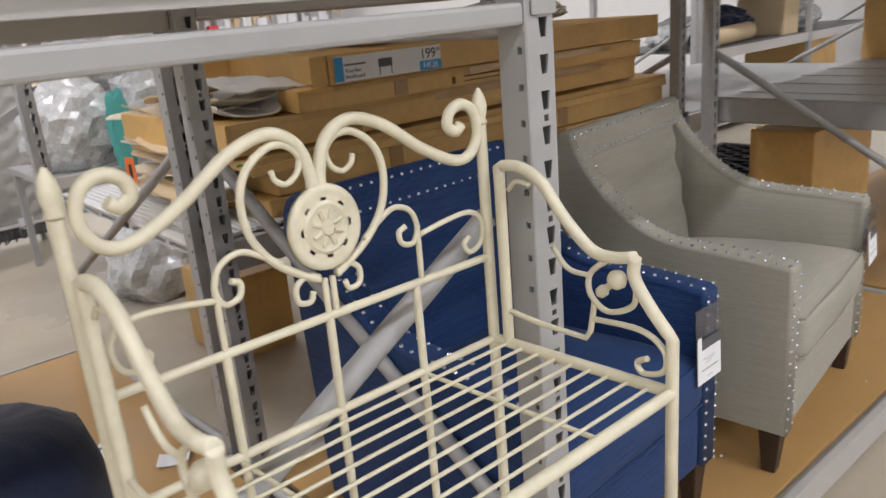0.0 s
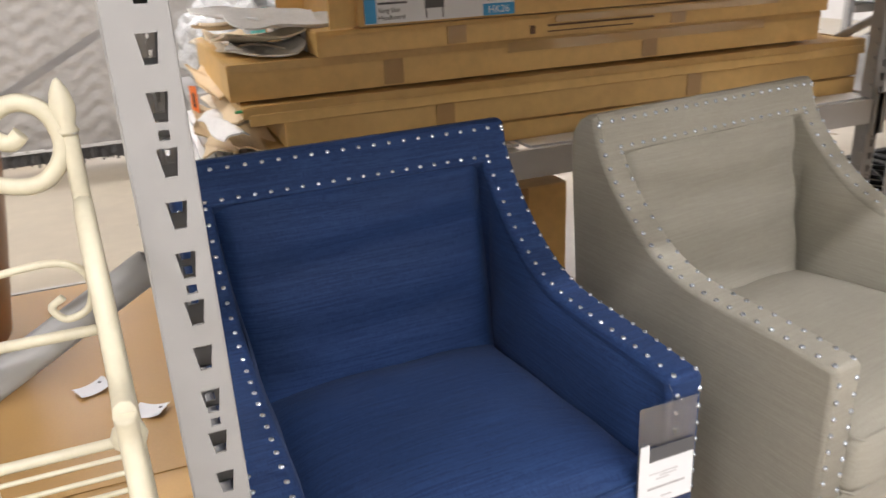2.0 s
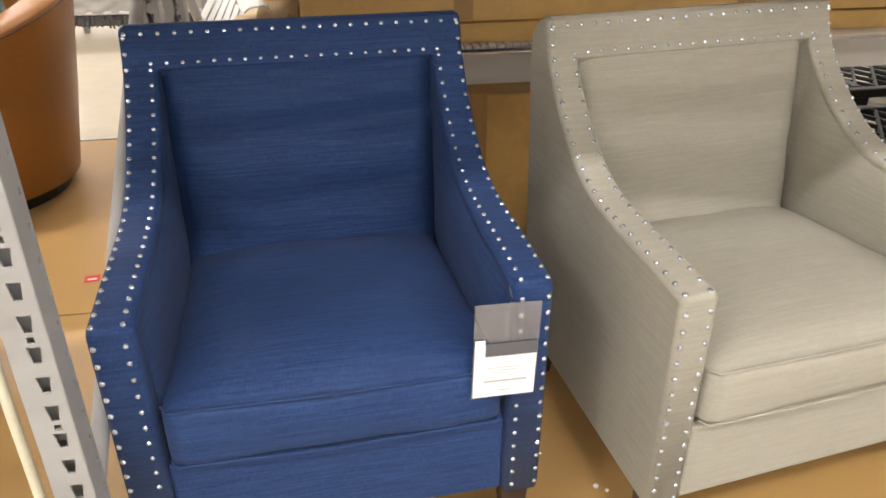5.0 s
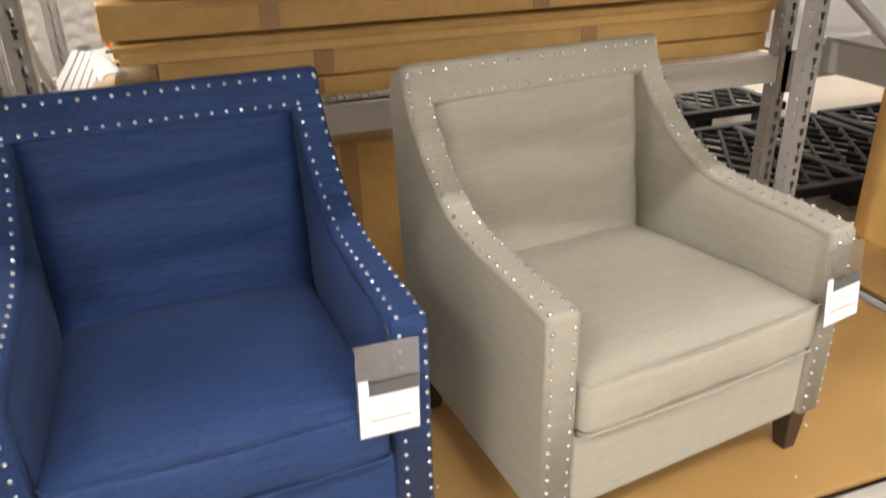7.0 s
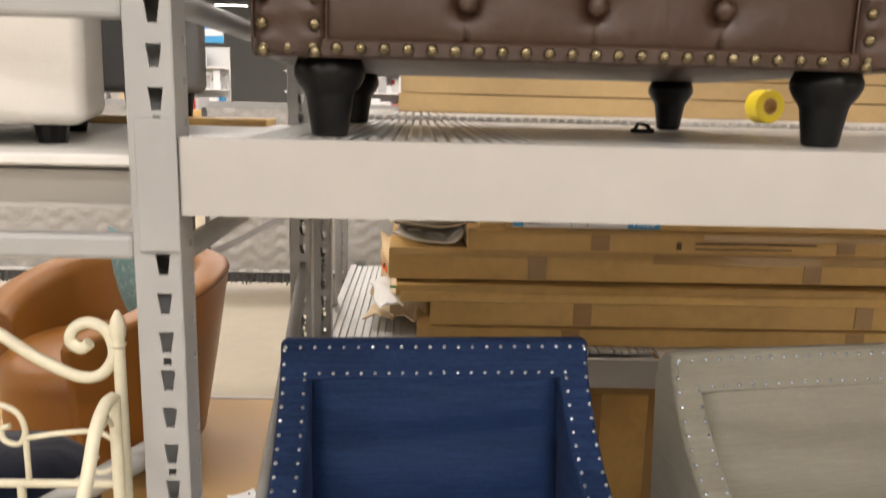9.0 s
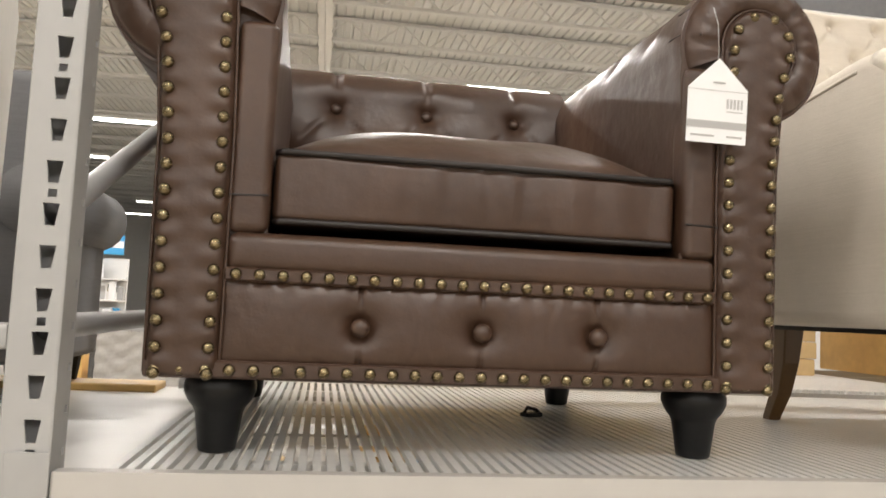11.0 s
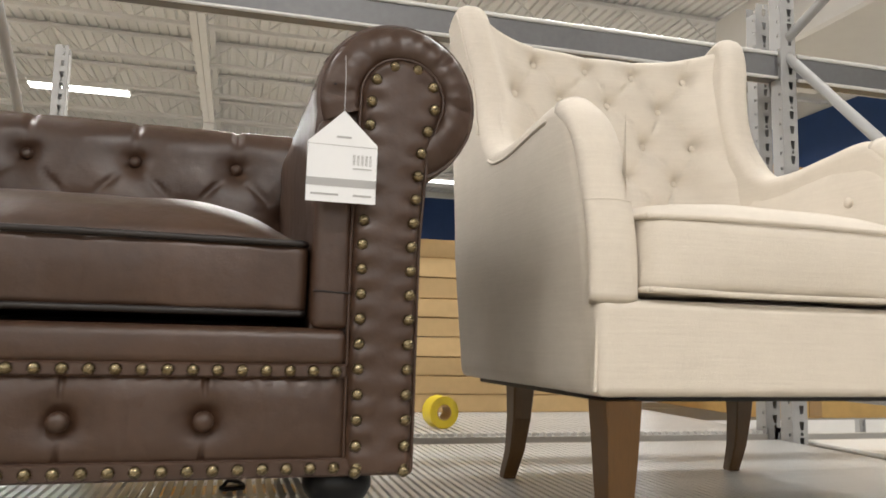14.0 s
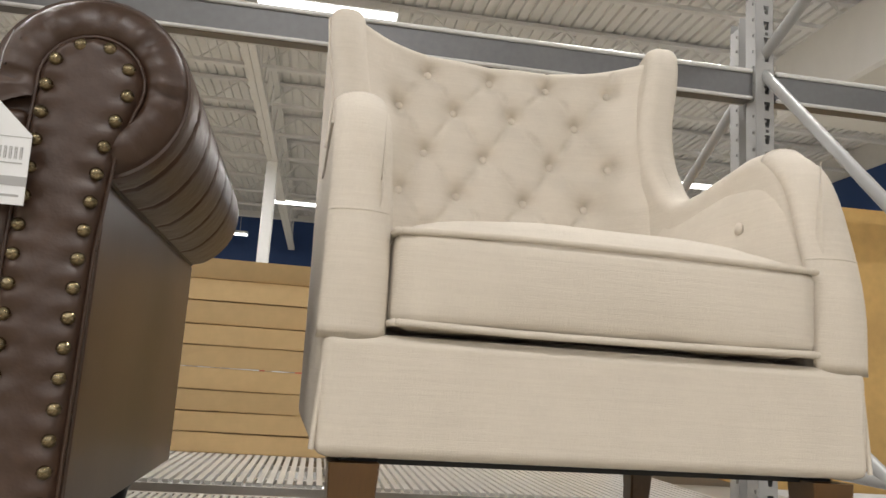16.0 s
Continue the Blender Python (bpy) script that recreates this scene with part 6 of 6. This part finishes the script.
# ---- beyond the racks ----
def hung_rug(x0, x1, y, z0, z1):
    t = empty("hung_rug", (x0 + x1) / 2, y, 0, 0, "ivory rug with a raised chevron pile hung on a display rail", "rug", "hung rugs")
    h = (x1 - x0) / 2
    bm = bmesh.new()

    def f(u, v):
        px, z = -h + 2 * h * u, z0 + (z1 - z0) * v
        s = abs((px / 0.13) % 2 - 1)
        w = ((z / 0.115) + s * 1.1) % 1
        return (px, -0.040 * max(0.0, math.sin(w * math.pi)) ** 0.7 + 0.02 * math.sin(px * 1.3), z)
    grid(bm, f, int(2 * h / 0.04), int((z1 - z0) / 0.022))
    part("rug_face", bm, RUG, t, smooth=True)
    part("backing", boxed(-h, h, 0.03, 0.045, z0, z1), RUGDARK, t)
    part("shag_layer", boxed(-h, h, -0.03, 0.05, z0 - 0.10, z0 - 0.008, bevel=0.02, seg=2), RUGDARK, t, "grey shag rug hanging behind")
    for sx in (-1, 1):
        part("shag_edge", boxed(min(sx * h, sx * (h + 0.05)), max(sx * h, sx * (h + 0.05)), -0.03, 0.05, z0 - 0.1, z1, bevel=0.015, seg=2), RUGDARK, t)
    bm = bmesh.new()
    r = random.Random(3)
    for i in range(int(2 * h / 0.012)):
        px = -h + i * 0.012
        tube(bm, [(px, -0.03 + r.uniform(-0.05, 0.05), z0 - 0.01), (px + r.uniform(-0.012, 0.012), -0.04 + r.uniform(-0.07, 0.06), z0 - r.uniform(0.07, 0.11))], 0.008, 4)
    tagged(part("shag_fringe", bm, RUGDARK, t, "dark grey shag hanging below"), kind="stuff")
    part("hem", boxed(-h, h, -0.045, -0.031, z0 - 0.012, z0 + 0.012, bevel=0.003), WALLPAINT, t, "pale bound hem")
    part("care_label", boxed(h * 0.78, h * 0.78 + 0.10, -0.050, -0.046, z0 - 0.03, z0 + 0.05), PAPER, t, "white label")
    part("rail", boxed(-h, h, -0.01, 0.03, z1, z1 + 0.05), STEEL, t)
    for x in (-h + 0.05, h - 0.05):
        part("stand_post", boxed(x - 0.02, x + 0.02, 0.05, 0.09, 0.0, z1 + 0.05), STEEL, t)
    return t


hung_rug(-1.0, 1.65, 6.55, 0.165, 1.49)
hung_rug(1.83, 3.75, 6.60, 0.165, 1.49)

t = empty("display_shelf", 4.2, 5.6, 0, 0, "low grey shelf piled with plastic-wrapped stock", "shelf")
part("top", boxed(-0.75, 0.75, -0.4, 0.4, 0.62, 0.66, bevel=0.004), STEEL, t)
part("top_rail", boxed(-0.75, 0.75, -0.42, -0.401, 0.58, 0.67, bevel=0.004), BEAM, t)
for x in (-0.72, 0.72):
    for y in (-0.36, 0.36):
        part("post", boxed(x - 0.02, x + 0.02, y - 0.02, y + 0.02, 0, 0.62), STEEL, t)


def wrapped(x, y, z, rx, ry, rz, seed, mat=None, label="stock bundled in crumpled clear plastic wrap"):
    bm = bmesh.new()
    bmesh.ops.create_icosphere(bm, subdivisions=4, radius=1.0)
    for v in bm.verts:
        p = v.co.copy()
        n = noise.noise(p * 2.2 + Vector((seed, 0, 0))) * 0.22 + abs(noise.noise(p * 6 + Vector((0, seed, 0)))) * 0.16
        p *= 1 + n
        v.co = Vector((p.x * rx, p.y * ry, max(-0.75, p.z) * rz + rz * 0.75))
    ob = solid("wrapped_bundle", bm, mat or SHRINK, smooth=False)
    ob.location = (x, y, z)
    return tagged(ob, label, "wrapped goods", "plastic-wrapped bundles")


for i, (x, y, z, rx, ry, rz) in enumerate(((3.75, 5.5, 0.66, 0.28, 0.26, 0.30), (4.3, 5.55, 0.66, 0.30, 0.26, 0.36), (4.72, 5.5, 0.66, 0.22, 0.24, 0.28), (4.1, 5.7, 1.1, 0.3, 0.2, 0.3), (3.8, 4.7, 0.0, 0.25, 0.22, 0.25), (5.2, 3.25, 1.298, 0.34, 0.2, 0.07))):
    wrapped(x, y, z, rx, ry, rz, i * 3.1)
g = empty("orange_tag", 3.378, 3.55, 0.955, -60, "orange printed sale tag hanging behind the cartons", "paper tag")
part("sheet", boxed(-0.022, 0.022, -0.001, 0.001, -0.105, 0.0), ORANGE, g)
part("print", boxed(-0.007, 0.007, -0.002, -0.0012, -0.08, -0.025), PRINTBLACK, g)
wrapped(3.92, 5.18, 0.66, 0.07, 0.04, 0.26, 31.0, TEALBAG, "teal plastic bag hanging among wrapped stock")


def plastic_pallet(x, y, z, w, d):
    t = empty("plastic_pallet", x, y, z, 0, "black plastic pallet with a lattice top lying on the floor", "pallet", "black plastic pallets")
    bm = bmesh.new()
    hw, hd = w / 2, d / 2
    for a, b, c, e in ((-hw, hw, -hd, -hd + 0.06), (-hw, hw, hd - 0.06, hd), (-hw, -hw + 0.06, -hd + 0.06, hd - 0.06), (hw - 0.06, hw, -hd + 0.06, hd - 0.06), (-0.03, 0.03, -hd + 0.06, hd - 0.06)):
        box(bm, a, b, c, e, 0.09, 0.14, bevel=0.006)
    part("rim", bm, BLACKPLASTIC, t)
    bm = bmesh.new()
    n = 9
    for i in range(-n, n + 1):
        for s in (-1, 1):
            c = i * w / n
            pts = []
            for yy in (-hd + 0.03, hd - 0.03):
                xx = c + s * yy * 0.62
                pts.append((max(-hw + 0.03, min(hw - 0.03, xx)), yy if abs(xx) < hw else (max(-hw + 0.03, min(hw - 0.03, xx)) - c) / (s * 0.62)))
            (xa, ya), (xb, yb) = pts
            if abs(xa - xb) > 0.05 and abs(ya) <= hd and abs(yb) <= hd:
                tube(bm, [(xa, ya, 0.125), (xb, yb, 0.125)], 0.012, 6)
    part("lattice", bm, BLACKPLASTIC, t)
    for i in (-1, 0, 1):
        for j in (-1, 0, 1):
            part("foot", boxed(i * (hw - 0.08) - 0.06, i * (hw - 0.08) + 0.06, j * (hd - 0.08) - 0.06, j * (hd - 0.08) + 0.06, 0, 0.10, bevel=0.006), BLACKPLASTIC, t)
    return t


rack3 = empty("pallet_rack", 0, 0, 0, 0, "grey steel pallet rack with mixed stock across the next aisle", "pallet rack", "pallet racks")
for x in (8.95, 11.3, 13.3):
    rack_frame(rack3, x, 4.45, 5.6, zig2)
for xa, xb in ((8.986, 11.264), (11.336, 13.264)):
    for z in (0.15, 0.80, 1.46):
        step_beam(rack3, xa, xb, 4.43, z)
        step_beam(rack3, xa, xb, 5.62, z, back=-1)
        tagged(solid("shelf_board", boxed(xa, xb, 4.46, 5.59, z - 0.006, z + 0.006, bevel=0.002), GALV_SHADED), "dull galvanised shelf sheet across the next aisle", "shelf deck")
for i, (x, y, z, rx, ry, rz, mt) in enumerate(((9.5, 4.95, 0.807, 0.35, 0.30, 0.17, SHRINK), (10.4, 5.0, 0.807, 0.40, 0.28, 0.20, NAVYPLUSH), (9.6, 5.0, 1.467, 0.40, 0.32, 0.30, SHRINK), (10.6, 5.0, 1.467, 0.42, 0.32, 0.34, CHARCLOTH), (12.0, 5.0, 0.807, 0.40, 0.30, 0.20, SHRINK), (12.2, 5.0, 1.467, 0.45, 0.32, 0.32, TEALBAG), (9.6, 5.0, 0.157, 0.40, 0.32, 0.20, CHARCLOTH), (10.6, 5.0, 0.157, 0.36, 0.32, 0.22, SHRINK))):
    wrapped(x, y, z, rx, ry, rz, 50 + i * 2.3, mt, ("stock bundled in crumpled clear plastic wrap", "dark soft bundle of stock on a rack shelf")[mt is not SHRINK])
carton(11.5, 12.3, 4.55, 5.3, 0.157, 0.70, "brown carton on a low shelf across the next aisle", group="large cartons", flaps=False)
carton(10.9, 11.25, 4.55, 5.1, 0.807, 1.20, "pale brown carton on a shelf across the next aisle", CARDPALE, group="large cartons", flaps=False)
plastic_pallet(6.52, 3.28, 0, 1.15, 0.98)
plastic_pallet(7.72, 3.30, 0, 1.15, 0.98)
plastic_pallet(6.55, 4.50, 0, 1.15, 0.98)

# rolled rugs on the neighbouring shelf
t = empty("rolled_rug", 9.75, 4.62, 0.807, 8, "brown rolled rug with a dark navy end on the shelf", "rug")
bm = bmesh.new()
tube(bm, [(-0.6, 0, 0.09), (0.7, 0, 0.09)], 0.09, 20)
part("roll", bm, CARDPALE, t, smooth=True)
bm = bmesh.new()
tube(bm, [(-0.63, 0, 0.09), (-0.5, 0, 0.09)], 0.094, 20)
part("end_cap", bm, NAVYPLUSH, t, "navy rug end", smooth=True)

# far gondolas with small goods
def gondola(x, y, w, seed, label):
    t = empty("shop_shelf", x, y, 0, 0, label, "shop shelf", "far shop shelves")
    part("frame", boxed(-w / 2, w / 2, 0.0, 0.06, 0, 2.45), WALLPAINT, t)
    for z in (0.15, 0.70, 1.25, 1.70, 2.08):
        part("shelf", boxed(-w / 2, w / 2, -0.45, -0.001, z - 0.03, z, bevel=0.004), WALLPAINT, t)
    r = random.Random(seed)
    for mi, mt in enumerate((PAPER, PAPERGREY, RED, CARDPALE, WALLPAINT, PRINTBLUE)):
        bm = bmesh.new()
        for z in (0.15, 0.70, 1.25, 1.70, 2.08):
            for k in range(int(w * (6, 3, 1.2, 2, 5, 0.5)[mi])):
                px = r.uniform(-w / 2 + 0.1, w / 2 - 0.1)
                s = r.uniform(0.05, 0.12)
                py = r.uniform(-0.38, -0.1)
                box(bm, px - s, px + s, py - s * 0.6, py + s * 0.6, z, z + r.uniform(0.12, 0.36))
        tagged(part("goods", bm, mt, t, "rows of small packaged goods"), kind="stuff")
    return t


gondola(-4.5, 15.0, 9.0, 4, "white shop shelf filled with small packaged goods")
gondola(4.5, 15.4, 7.0, 5, "white shop shelf filled with small boxes")
gondola(11.0, 17.0, 5.0, 6, "white shop shelf far across the hall")
t = empty("hanging_sign", -1.6, 14.6, 2.5, 0, "blue and white aisle banner hung above far shelves", "sign")
part("panel", boxed(-1.2, 1.6, -0.02, 0.02, 0.0, 0.34, bevel=0.004), PRINTBLUE, t)
part("band", boxed(-1.2, 1.6, -0.026, -0.021, 0.12, 0.24), PAPER, t)
part("hanger", boxed(-0.01, 0.01, -0.005, 0.005, 0.34, 4.11), JOIST, t)
for i in range(6):
    x = -1.6 + i * 0.62
    carton(x, x + 0.5, 12.2, 12.7, 0.0, 0.75 + 0.3 * (i % 3), "brown stock carton standing in a far aisle", group="far cartons", flaps=False)
t = empty("flat_board", 2.2, 2.2, 1.512, 0, "flat brown carton lying at the back of the upper board", "cardboard box")
part("carton", boxed(-0.7, 0.93, 0.09, 0.22, 0.0, 0.018, bevel=0.003), CARD, t)
